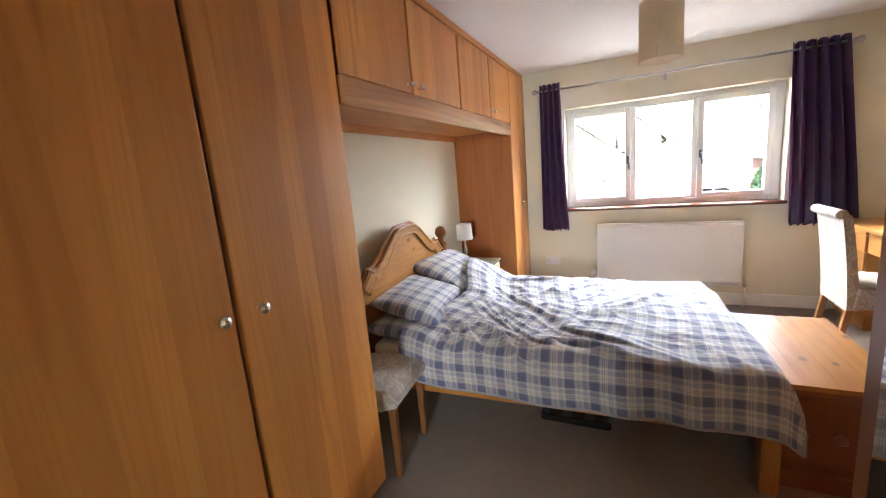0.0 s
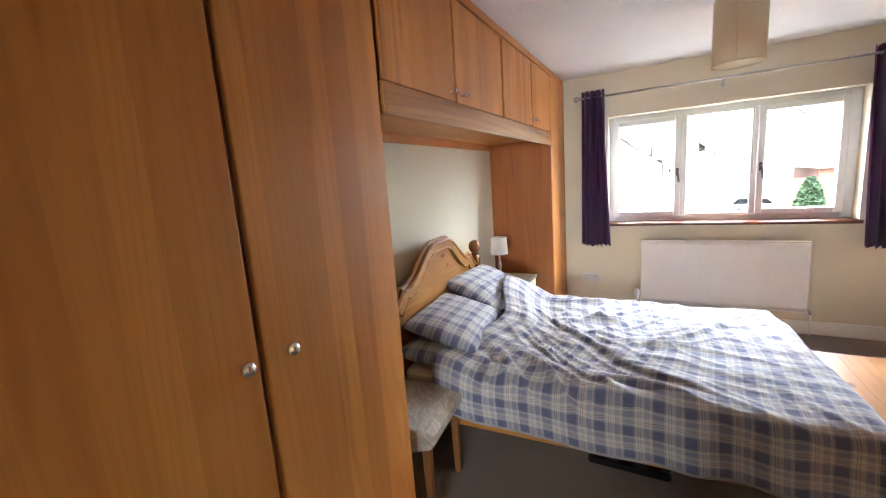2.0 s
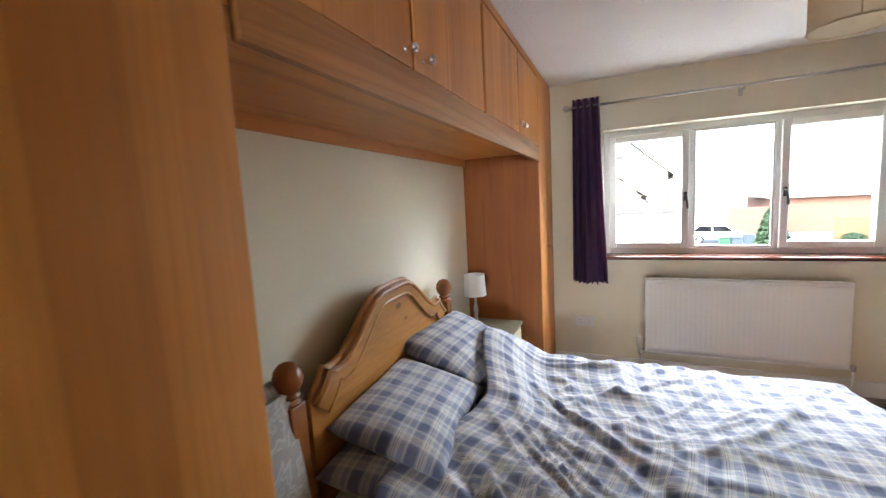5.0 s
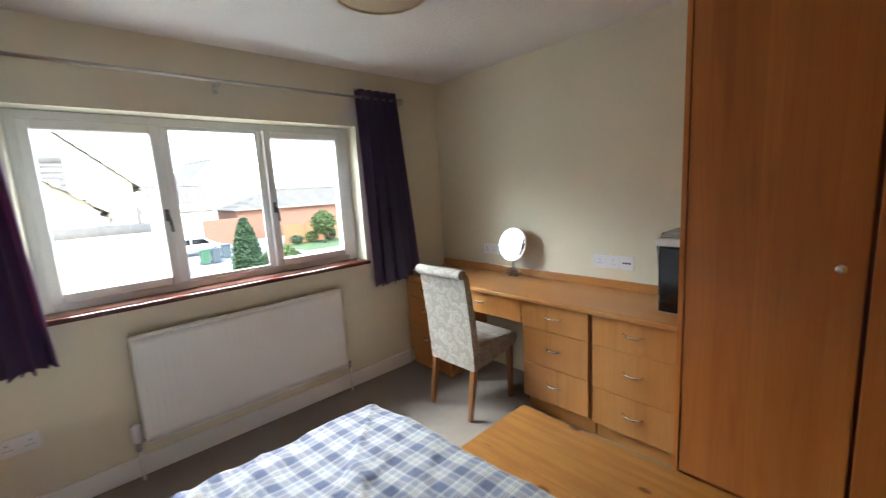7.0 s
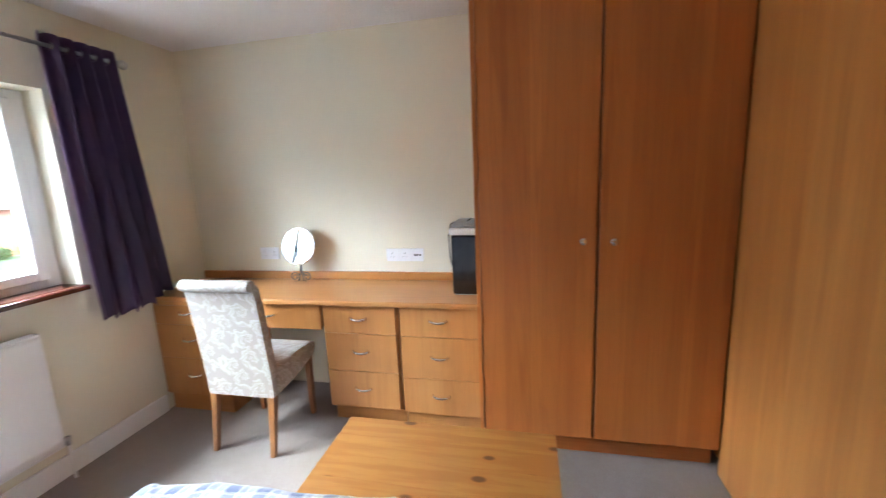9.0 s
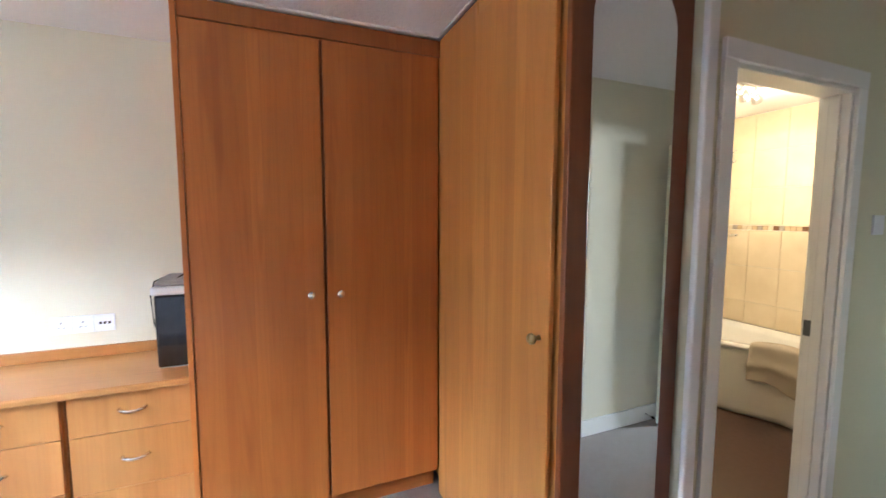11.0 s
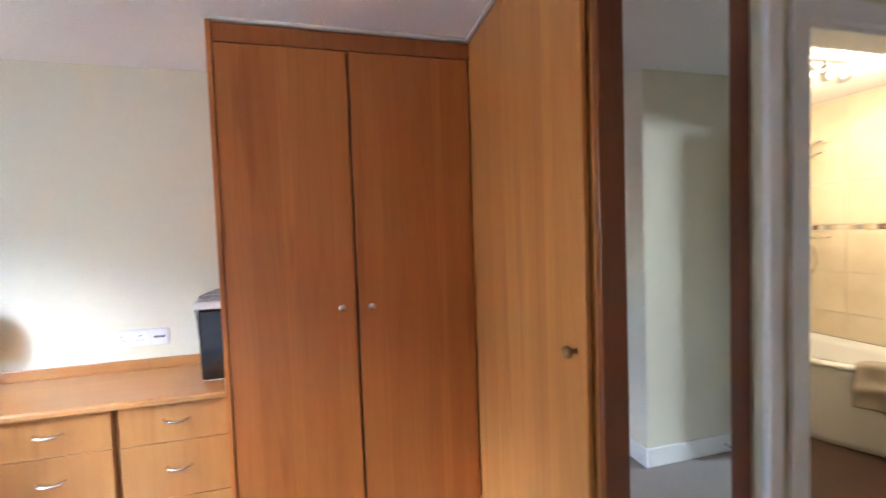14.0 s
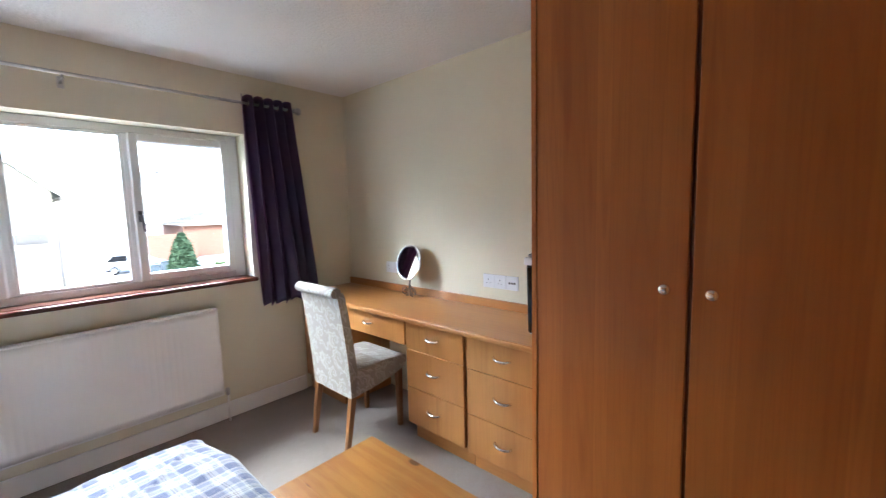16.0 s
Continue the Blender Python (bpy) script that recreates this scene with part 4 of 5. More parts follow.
def ridge(a, b, seed, fa, fb):
    n = noise.noise(Vector((a * fa, b * fb, seed)))
    return max(0.0, 1 - abs(n) * 4.2) ** 2


def over(d, r):
    """How far out and down cloth lies, d past an edge of radius r."""
    if d <= 0:
        return 0.0, 0.0
    if d < r * math.pi / 2:
        return r * math.sin(d / r), r * (1 - math.cos(d / r))
    e = d - r * math.pi / 2
    return r + 0.10 * e, r + 0.99 * e


DW, DN, DF, DT = 1.30, 0.30, 0.30, 0.20    # duvet width on top, drops near, far and at the foot


def duvet_at(u, v):
    t = -DN * (0.89 + 0.13 * u) + (DW + DN * (0.89 + 0.13 * u) + DF) * v                     # across, 0 at the near edge
    head = 0.34 - 0.07 * math.exp(-((t + 0.1) / 0.35) ** 2) + 0.13 * math.exp(-((t - 0.55) / 0.28) ** 2) - 0.10 * max(0.0, (t - 0.9))
    s = head + (1.985 + DT - head) * u                # along, from the headboard
    xo, xd = over(s - 1.975, 0.06)
    x = min(s, 1.975) + xo * (1.0 + 0.2 * math.sin(6 * t))
    if t < 0:
        yo, yd = over(-t, 0.07)
        y = -DW / 2 - yo
    elif t > DW:
        yo, yd = over(t - DW, 0.07)
        y = DW / 2 + yo
    else:
        yd = 0.0
        y = -DW / 2 + t
    down = max(xd, yd) + 0.18 * min(xd, yd)
    corner = min(xd, yd)
    x += 0.22 * corner
    y -= 0.2 * corner if t < 0 else -0.2 * corner
    round_off = min(1.0, max(0.0, s - 1.78) / 0.20) * min(1.0, max(0.0, t - 1.08) / 0.22)
    x -= 0.05 * round_off + 0.42 * corner * (t > DW)
    y -= 0.045 * round_off + 0.40 * corner * (t > DW)
    tt = min(max(t / DW, 0), 1)
    top = 1.0 if t >= 0 and t <= DW and s < 1.975 else max(0.0, 1 - down / 0.14)
    rise = max(0.0, 1 - (s - head) / 0.36)
    rise = rise * rise * (3 - 2 * rise)
    z = 0.535 - down + 0.008 * round_off + 0.012 * math.sin(math.pi * tt) * top
    z += rise * (0.075 + 0.125 * math.exp(-((t - 1.05) / 0.33) ** 2)) * (0.35 + 0.65 * top)
    wx, wy = s + 0.16 * noise.noise(Vector((s * 1.6, t * 1.6, 3.0))), t + 0.14 * noise.noise(Vector((s * 1.4, t * 1.4, 9.0)))
    a, b = 0.82 * wx + 0.57 * wy, -0.57 * wx + 0.82 * wy
    c, d = 0.80 * wx - 0.60 * wy, 0.60 * wx + 0.80 * wy
    w1 = 0.5 + 0.5 * math.tanh(3 * (tt - 0.45 + 0.25 * (s - 1.2)))
    wr = w1 * (0.046 * ridge(a, b, 1.5, 1.1, 4.6) + 0.022 * ridge(a, b, 7.7, 2.0, 10.0))
    wr += (1 - w1) * (0.042 * ridge(c, d, 4.2, 1.2, 5.2) + 0.022 * ridge(c, d, 8.1, 2.2, 11.0))
    puff = 0.022 * noise.noise(Vector((s * 2.6, t * 2.6, 0.5))) + 0.006 * noise.noise(Vector((s * 8, t * 8, 2.5)))
    z += (wr * (0.6 + 0.4 * math.sin(2.2 * s)) * (1 - 0.75 * rise) + puff) * top
    if top < 1:
        k = 1 - top
        fold = 0.012 * math.sin(15 * s + 2 * math.sin(4 * s)) + 0.010 * noise.noise(Vector((s * 5, down * 4, 6)))
        if yd > xd:
            y += (-fold if t < 0 else fold) * k
            z += 0.02 * k * noise.noise(Vector((s * 2.1, 5, t)))
        else:
            x += fold * k
    return BED @ Vector((x, y, z))


bm = sheet(bmesh.new(), duvet_at, 170, 170, lambda u, v: (1.8 * u, (DW + DN + DF) * v))
dv = thing("duvet", BED @ Vector((1, 0, 0.2)), "rumpled blue and cream checked duvet spread over the bed", "duvet")
part("cover", bm, plaid, dv, solid=0.012)
for v_ in (0.0, 1.0):
    part("hem", tube(bmesh.new(), [duvet_at(k / 80, v_) for k in range(81)], 0.009, 6), plaid_hem, dv)
part("hem", tube(bmesh.new(), [duvet_at(1.0, k / 80) for k in range(81)], 0.009, 6), plaid_hem, dv)


def pillow(cx, cy, cz, tilt, w, l, h, seed, label, turn=0.0):
    m = BED @ Matrix.Translation((cx, cy, cz)) @ pose(0, 0, 0, 0, tilt, turn)

    def side(sgn):
        def fn(u, v):
            a, b = u * 2 - 1, v * 2 - 1
            e = max(0.0, (1 - abs(a) ** 2.6)) ** 0.5 * max(0.0, (1 - abs(b) ** 2.6)) ** 0.5
            pin = 1 - 0.05 * (1 - abs(a)) - 0.0
            pin2 = 1 - 0.05 * (1 - abs(b))
            wob = 0.010 * noise.noise(Vector((a * 2.2 + seed, b * 2.2, sgn))) + 0.004 * noise.noise(Vector((a * 6 + seed, b * 6, sgn)))
            return m @ Vector((a * w / 2 * pin2, b * l / 2 * pin, sgn * (h / 2 * e ** 0.8 + wob * e)))
        return fn
    bm = bmesh.new()
    sheet(bm, side(1), 36, 44, lambda u, v: (u * w + seed, v * l))
    sheet(bm, side(-1), 36, 44, lambda u, v: (u * w + seed, v * l))
    bmesh.ops.remove_doubles(bm, verts=bm.verts[:], dist=0.0005)
    lone("pillow", bm, plaid, label, "pillow", "pillows on the bed")


pillow(0.25, -0.33, 0.545, 6, 0.46, 0.68, 0.15, 0.3, "checked pillow lying flat on the mattress")
pillow(0.25, 0.34, 0.545, 6, 0.46, 0.68, 0.15, 0.8, "checked pillow lying flat on the mattress")
pillow(0.22, -0.26, 0.650, 16, 0.44, 0.66, 0.14, 1.4, "creased checked pillow stacked against the headboard", 4)
pillow(0.21, 0.35, 0.690, 24, 0.44, 0.66, 0.16, 2.1, "plump checked pillow tilted against the headboard", -6)
# long flat bag under the bed
bm = box(bmesh.new(), -0.68, -0.30, 4.10, 4.30, 0.0, 0.045, 0.015, 3)
lone("storage_tray", bm, black_plastic, "flat black storage tray under the bed", "tray")


# ---- pine chest ----
ch = thing("blanket_chest", (0.545, 4.36, 0), "lacquered pine chest with a planked top at the bed foot", "chest")
X0, X1, Y0, Y1 = 0.322, 0.772, 3.938, 4.778
n = 4
for i in range(n):
    a = X0 + (X1 - X0) * i / n
    part("top_plank", cuboid(a + 0.0002, a + (X1 - X0) / n - 0.0002, Y0, Y1, 0.462, 0.484, bevel=0.0003), pines["y"], ch)
# Pine sides as well; their shade is put in as this darker veneer.
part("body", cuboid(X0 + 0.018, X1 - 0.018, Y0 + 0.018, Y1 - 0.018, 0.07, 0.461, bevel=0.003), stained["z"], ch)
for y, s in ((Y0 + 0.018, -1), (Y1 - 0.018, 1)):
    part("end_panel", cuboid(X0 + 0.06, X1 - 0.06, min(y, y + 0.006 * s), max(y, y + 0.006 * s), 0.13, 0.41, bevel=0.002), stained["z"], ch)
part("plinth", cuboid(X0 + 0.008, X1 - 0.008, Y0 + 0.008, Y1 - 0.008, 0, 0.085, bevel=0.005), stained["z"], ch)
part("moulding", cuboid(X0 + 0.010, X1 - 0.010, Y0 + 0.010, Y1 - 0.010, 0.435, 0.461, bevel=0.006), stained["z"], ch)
part("knob", lathe(bmesh.new(), [(0.016, 0), (0.012, 0.008), (0.02, 0.018), (0.02, 0.026), (0.008, 0.034)], Matrix.Translation((0.555, Y0 + 0.012, 0.265)) @ Vector((0, -1, 0)).to_track_quat("Z", "Y").to_matrix().to_4x4()), stained["y"], ch, "dark turned wooden knob")


# ---- upholstered chairs ----
def scroll_chair(cx, cy):
    """A high-backed chair that faces +x, its back's foot at x = cx."""
    c = thing("dining_chair", (cx + 0.2, cy, 0), "cream damask scroll-back dining chair with oak legs", "chair", "upholstered dining chairs")
    prof = []
    for i in range(25):
        t = i / 24
        z = 0.33 + 0.64 * t
        prof.append((cx + 0.072 - 0.062 * t ** 1.5, z))
    front = [(x + 0.062 - 0.014 * (k / 24), z) for k, (x, z) in enumerate(prof)]
    out = prof + [(prof[-1][0] + 0.046, prof[-1][1])] + front[::-1][1:]
    mm = Matrix(((1, 0, 0, 0), (0, 0, -1, cy + 0.205), (0, 1, 0, 0), (0, 0, 0, 1)))
    part("backrest", prism(bmesh.new(), out, mm, 0.41, 0.010), damask, c)
    tx, tz = prof[-1]
    roll = [(tx - 0.004 + 0.034 * math.cos(a), tz + 0.006 + 0.031 * math.sin(a)) for a in [2 * math.pi * k / 20 for k in range(20)]]
    part("scroll_top", prism(bmesh.new(), roll, mm, 0.41, 0.006), damask, c)
    bm = bmesh.new()
    seat = [(cx + 0.10, 0.335), (cx + 0.25, 0.355), (cx + 0.40, 0.375), (cx + 0.49, 0.405), (cx + 0.515, 0.44), (cx + 0.51, 0.475), (cx + 0.47, 0.492), (cx + 0.30, 0.502), (cx + 0.12, 0.490)]
    prism(bm, seat, Matrix(((1, 0, 0, 0), (0, 0, -1, cy + 0.215), (0, 1, 0, 0), (0, 0, 0, 1))), 0.43, 0.014)
    part("seat", bm, damask, c)

    def leg(x0, x1, y, ztop, splay):
        bm = box(bmesh.new(), x0, x1, y - 0.019, y + 0.019, 0, ztop, 0.003)
        for v in bm.verts:
            k = 1 - v.co.z / ztop
            v.co.x += splay * k + (0.006 if v.co.x < (x0 + x1) / 2 else -0.006) * k
            v.co.y += (0.005 if v.co.y < y else -0.005) * k
        part("leg", bm, legwood, c)
    for y in (cy - 0.182, cy + 0.182):
        leg(cx + 0.075, cx + 0.115, y, 0.34, -0.055)
        leg(cx + 0.44, cx + 0.48, y, 0.40, 0.0)
    return c


chair = scroll_chair(1.015, 5.592)
copy_thing(chair, pose(-1.50, 3.588, 0, 0, 0, 7) @ Matrix.Diagonal((0.94, 0.94, 0.94, 1)))


# ---- bedside table and lamp ----
nt_ = thing("bedside_table", (-1.58, 5.44, 0), "cream painted bedside table with two drawers and chrome handles", "bedside table")
part("body", cuboid(-1.80, -1.372, 5.262, 5.640, 0.03, 0.586), cream_paint, nt_)
part("top", cuboid(-1.805, -1.345, 5.250, 5.652, 0.587, 0.610, bevel=0.005), taupe_top, nt_, "taupe top")
part("plinth", cuboid(-1.79, -1.39, 5.27, 5.63, 0, 0.03), cream_paint, nt_)
for z0, z1 in ((0.05, 0.30), (0.31, 0.575)):
    d = part("drawer", cuboid(-1.371, -1.353, 5.270, 5.632, z0, z1, bevel=0.004), cream_paint, nt_)
    pts = [(-1.352 + 0.022 * (1 - abs(k / 6 - 1) ** 3), 5.451 + 0.06 * (k / 6 - 1), (z0 + z1) / 2 + 0.03) for k in range(13)]
    part("handle", tube(bmesh.new(), pts, 0.005, 8), chrome, d, "chrome bow handle")
tl = thing("table_lamp", (-1.640, 5.49, 0.61), "small table lamp with white drum shade and metal stem", "table lamp")
part("stem", lathe(bmesh.new(), [(0.040, 0), (0.040, 0.008), (0.026, 0.018), (0.012, 0.03), (0.010, 0.06), (0.017, 0.09), (0.018, 0.115), (0.009, 0.15), (0.008, 0.20)], pose(-1.640, 5.49, 0.61)), nickel, tl, "brushed metal stem")
bm = bmesh.new()
sheet(bm, lambda u, v: Vector((-1.640 + (0.078 - 0.008 * v) * math.cos(2 * math.pi * u), 5.49 + (0.078 - 0.008 * v) * math.sin(2 * math.pi * u), 0.825 + 0.145 * v)), 40, 2)
part("shade", bm, white_shade, tl, "white drum shade")
for z, rr in ((0.825, 0.078), (0.970, 0.070)):
    part("rim", tube(bmesh.new(), [(-1.640 + rr * math.cos(k * math.pi / 16), 5.49 + rr * math.sin(k * math.pi / 16), z) for k in range(32)], 0.0025, 6, True), white_shade, tl)


# ---- on the desk ----
vm = thing("vanity_mirror", (1.74, 5.56, 0.802), "round vanity mirror on a scrolled iron stand", "mirror")
nrm = Vector((-0.97, 0.018, 0.23)).normalized()
disc = Matrix.Translation((1.74, 5.56, 1.055)) @ nrm.to_track_quat("Z", "Y").to_matrix().to_4x4()
part("glass", lathe(bmesh.new(), [(0.118, -0.002), (0.118, 0.0035), (0.114, 0.005)], disc, 48), silver, vm, "round mirror glass")
part("frame", tube(bmesh.new(), [disc @ Vector((0.122 * math.cos(k * math.pi / 24), 0.122 * math.sin(k * math.pi / 24), 0)) for k in range(48)], 0.006, 8, True), chrome, vm, "bright metal ring")
part("backing", lathe(bmesh.new(), [(0.117, -0.008), (0.119, -0.004), (0.119, -0.0025)], disc, 48), iron, vm)
for s in (-1, 1):
    bm = bmesh.new()
    pts = []
    for k in range(30):
        a = k / 29 * 3.4 * math.pi
        rr = 0.008 + 0.028 * k / 29
        pts.append((1.735, 5.56 + s * (0.046 + rr * math.cos(a)), 0.802 + 0.042 + rr * math.sin(a)))
    tube(bm, pts, 0.004, 6)
    part("scroll_foot", bm, iron, vm)
    part("stay", tube(bmesh.new(), [(1.735, 5.56 + s * 0.012, 0.812), (1.738, 5.56 + s * 0.006, 0.87), (1.75, 5.56, 0.935)], 0.004, 6), iron, vm)
part("rear_foot", tube(bmesh.new(), [(1.74, 5.56, 0.90), (1.775, 5.56, 0.85), (1.80, 5.56, 0.807)], 0.004, 6), iron, vm)

sh = thing("paper_shredder", (1.64, 4.385, 0.802), "black paper shredder with grey top standing on the desk", "shredder")
bm = box(bmesh.new(), 1.50, 1.79, 4.305, 4.462, 0.806, 1.150, 0.012)
for v in bm.verts:
    if v.co.z < 0.9:
        v.co.x += 0.012 if v.co.x < 1.6 else -0.012
part("bin", bm, black_plastic, sh, "glossy black bin")
part("head", cuboid(1.488, 1.80, 4.298, 4.470, 1.151, 1.190, bevel=0.010), white_plastic, sh, "pale grey cutter head")
bm = box(bmesh.new(), 1.51, 1.79, 4.305, 4.46, 1.1905, 1.216, 0.008)
for v in bm.verts:
    if v.co.z > 1.2:
        v.co.x += 0.06 if v.co.x < 1.6 else 0
part("lid", bm, grey_plastic, sh)
part("slot", cuboid(1.60, 1.76, 4.375, 4.385, 1.2165, 1.2175), dark_gap, sh)
part("cable", tube(bmesh.new(), [(1.79, 4.44, 1.18), (1.70, 4.47, 1.205), (1.62, 4.482, 1.20), (1.56, 4.485, 1.14), (1.60, 4.487, 1.0), (1.70, 4.48, 0.86), (1.80, 4.47, 0.81)], 0.0035, 6), black_plastic, sh)
part("base", cuboid(1.52, 1.77, 4.315, 4.452, 0.8025, 0.806), grey_plastic, sh)


# ---- entry door, folded back ----
ds = thing("door_stop_post", (XH0 + 0.03, 1.47, 0.045), "small chrome door stop on the skirting", "door stop")
part("stem", tube(bmesh.new(), [(XH0 + 0.016, 1.45, 0.055), (XH0 + 0.07, 1.45, 0.055)], 0.006), chrome, ds)
part("buffer", tube(bmesh.new(), [(XH0 + 0.07, 1.45, 0.055), (XH0 + 0.085, 1.45, 0.055)], 0.010), black_plastic, ds)
leaf = thing("door_leaf", (XH0 + 0.12, 1.08, 0), "white panelled entry door folded back against the wall", "door", kind="structure")
# White leaf standing in shade; the shade is put into this yellow-beige colour.
part("panel", cuboid(-0.81, -0.772, 1.08, 1.42, 0.01, 2.0, bevel=0.003), yellow_wall_and_leaf_shade, leaf)
part("lever_handle", tube(bmesh.new(), [(-0.772, 1.36, 1.0), (-0.73, 1.36, 1.0), (-0.725, 1.27, 1.0)], 0.009), chrome, leaf, "chrome lever handle")

# ---- bathroom ----
bath_floor = simple("brown_vinyl", (0.07, 0.036, 0.024), 0.35)
fixed("bathroom_floor", cuboid(XH1 + 0.05, XE, 0.0, 2.56, 0.0005, 0.006), bath_floor, "dark brown vinyl bathroom floor", "floor")
fixed("wall_bath_back", cuboid(XH1, XE, -0.06, 0.04, 0, H), white_gloss, "wall behind the bath", "wall")
grout = fixed("tile_bed_back", cuboid(XH1 + 0.1, XE - 0.001, 0.04, 0.044, 0.50, H - 0.001), white_gloss, "tiled wall behind the bath", "tiles")
grout2 = fixed("tile_bed_end", cuboid(XE - 0.004, XE, 0.045, 2.55, 0.0, H - 0.001), white_gloss, "tiled wall at the shower end", "tiles")
fixed("wall_bath_side", cuboid(XH1 + 0.0, XH1 + 0.1, -0.06, 0.955, 0, H), white_gloss, "wall between bathroom and landing", "wall")


def tile_run(parent, along, rows, a0, a1, w, face):
    """Shares one mesh among the tiles of each size."""
    meshes = {}
    base = origin_of(parent)
    for z0, z1 in rows:
        a = a0
        while a < a1 - 0.02:
            b = min(a + w, a1)
            key = (round(b - a, 3), round(z1 - z0, 3))
            if key not in meshes:
                L, Hh = (b - a - 0.003) / 2, (z1 - z0 - 0.003) / 2
                bm = cuboid(-L, L, -0.004, 0.004, -Hh, Hh) if along == "x" else cuboid(-0.004, 0.004, -L, L, -Hh, Hh)
                meshes[key] = finish(bm, "tile", travertine)
            ob = new("tile", meshes[key])
            ob.parent = parent
            p = Vector(((a + b) / 2, face, (z0 + z1) / 2)) if along == "x" else Vector((face, (a + b) / 2, (z0 + z1) / 2))
            ob.location = p - base
            a = b


ROWS_T = [(0.505, 0.75), (0.75, 1.07), (1.07, 1.39), (1.435, 1.755), (1.755, 2.075), (2.075, 2.395)]
tile_run(grout, "x", ROWS_T, XH1 + 0.1, XE - 0.006, 0.25, 0.048)
tile_run(grout2, "y", ROWS_T, 0.053, 1.30, 0.25, XE - 0.008)
mosaic = [simple("mosaic_" + nm, c, 0.25) for nm, c in (("brown", (0.16, 0.08, 0.04)), ("sand", (0.55, 0.42, 0.26)), ("grey", (0.32, 0.29, 0.26)), ("cream", (0.70, 0.62, 0.48)))]
ms = [finish(cuboid(-0.019, 0.019, -0.003, 0.003, -0.019, 0.019), "mosaic_tile", k) for k in mosaic]
rnd = random.Random(5)
a = XH1 + 0.12
i = 0
while a < XE - 0.03:
    ob = new("mosaic_tile", ms[(0, 3, 1, 2, 3)[i % 5] if rnd.random() < 0.8 else rnd.randrange(4)])
    ob.parent = grout
    ob.location = Vector((a, 0.048, 1.4125)) - origin_of(grout)
    a += 0.041
    i += 1

bt = thing("bathtub", (1.1, 0.4, 0), "white curved shower bath with a bowed front panel", "bathtub")


def bath_edge(x):
    k = min(1.0, max(0.0, (x - 0.95) / 0.45))
    return 0.67 + 0.17 * k * k * (3 - 2 * k)


xs = [0.355 + (XE - 0.012 - 0.355) * i / 30 for i in range(31)]
bm = bmesh.new()
sheet(bm, lambda u, v: Vector((0.355 + (XE - 0.367) * u, bath_edge(0.355 + (XE - 0.367) * u) - 0.03 - 0.05 * (1 - v) ** 2, 0.0 + 0.53 * v)), 30, 10)
part("front_panel", bm, bath_white, bt, solid=0.006)
out = [(x, bath_edge(x)) for x in xs] + [(XE - 0.012, 0.056), (0.355, 0.056)]
inn = [(min(max(x, 0.43), XE - 0.09), bath_edge(x) - 0.07) for x in xs] + [(XE - 0.09, 0.12), (0.43, 0.12)]
bm = bmesh.new()
n = len(out)
rings = []
for pts, z, sc in ((out, 0.525, 1), (out, 0.555, 1), (inn, 0.56, 1), (inn, 0.50, 1), (inn, 0.16, 0.82)):
    cx_, cy_ = 1.1, 0.38
    rings.append([bm.verts.new((cx_ + (x - cx_) * sc, cy_ + (y - cy_) * sc, z)) for x, y in pts])
for a_, b_ in zip(rings, rings[1:]):
    for i in range(n):
        bm.faces.new((a_[i], a_[(i + 1) % n], b_[(i + 1) % n], b_[i])).smooth = True
bm.faces.new(rings[-1])
part("tub", bm, bath_white, bt, solid=0.004)
towel_mat = plaster("beige_towelling", (0.46, 0.39, 0.30), scale=220.0, strength=0.7, dist=0.008, rough=1.0)
bm = bmesh.new()


def towel_at(u, v):
    x = 0.84 + 0.30 * u
    d = v * (0.40 - 0.05 * u)
    e = bath_edge(x) + 0.012
    y, z = (e - 0.09 + d, 0.578) if d < 0.09 else (e + 0.006 + 0.02 * (d - 0.09), 0.578 - (d - 0.09))
    fold = 0.016 * math.exp(-((d - 0.24) / 0.03) ** 2) + 0.010 * math.sin(26 * x + 9 * d)
    return Vector((x, y + fold, z + 0.012 * math.sin(14 * x)))


lone("bath_towel", sheet(bmesh.new(), towel_at, 20, 26), towel_mat, "folded beige towel over the bath edge", "towel", solid=0.022)
sr = thing("shower_set", (1.80, 0.16, 1.2), "chrome wall shower with riser rail, hose and grab bar", "shower")
part("riser", tube(bmesh.new(), [(1.80, 0.16, 1.30), (1.80, 0.16, 2.12)], 0.009), chrome, sr)
for z in (1.38, 2.08):
    part("bracket", tube(bmesh.new(), [(1.80, 0.16, z), (XE - 0.012, 0.16, z)], 0.010), chrome, sr)
part("grab_bar", tube(bmesh.new(), [(XE - 0.012, 0.20, 1.335), (1.63, 0.20, 1.345), (1.605, 0.20, 1.345)], 0.012), chrome, sr)
for z in (1.99, 2.08):
    part("hand_shower", tube(bmesh.new(), [(1.80, 0.165, z - 0.05), (1.73, 0.18, z - 0.01), (1.66, 0.19, z + 0.005)], 0.011), chrome, sr)
part("hose", tube(bmesh.new(), [(1.79, 0.17, 1.32), (1.73, 0.18, 1.24), (1.71, 0.18, 1.14), (1.74, 0.18, 1.06), (1.78, 0.18, 1.10), (1.80, 0.17, 1.3)], 0.006, 8), chrome, sr)
sp_ = thing("spotlight_bar", (1.09, 1.08, 2.25), "brushed ceiling spotlight bar with angled heads", "spotlight")
part("bar", cuboid(1.075, 1.105, 0.90, 1.28, H - 0.03, H - 0.001, bevel=0.004), nickel, sp_)
glow, gnt, gb = mat("lamp_glow")
gb.inputs["Emission Color"].default_value = (1.0, 0.78, 0.45, 1)
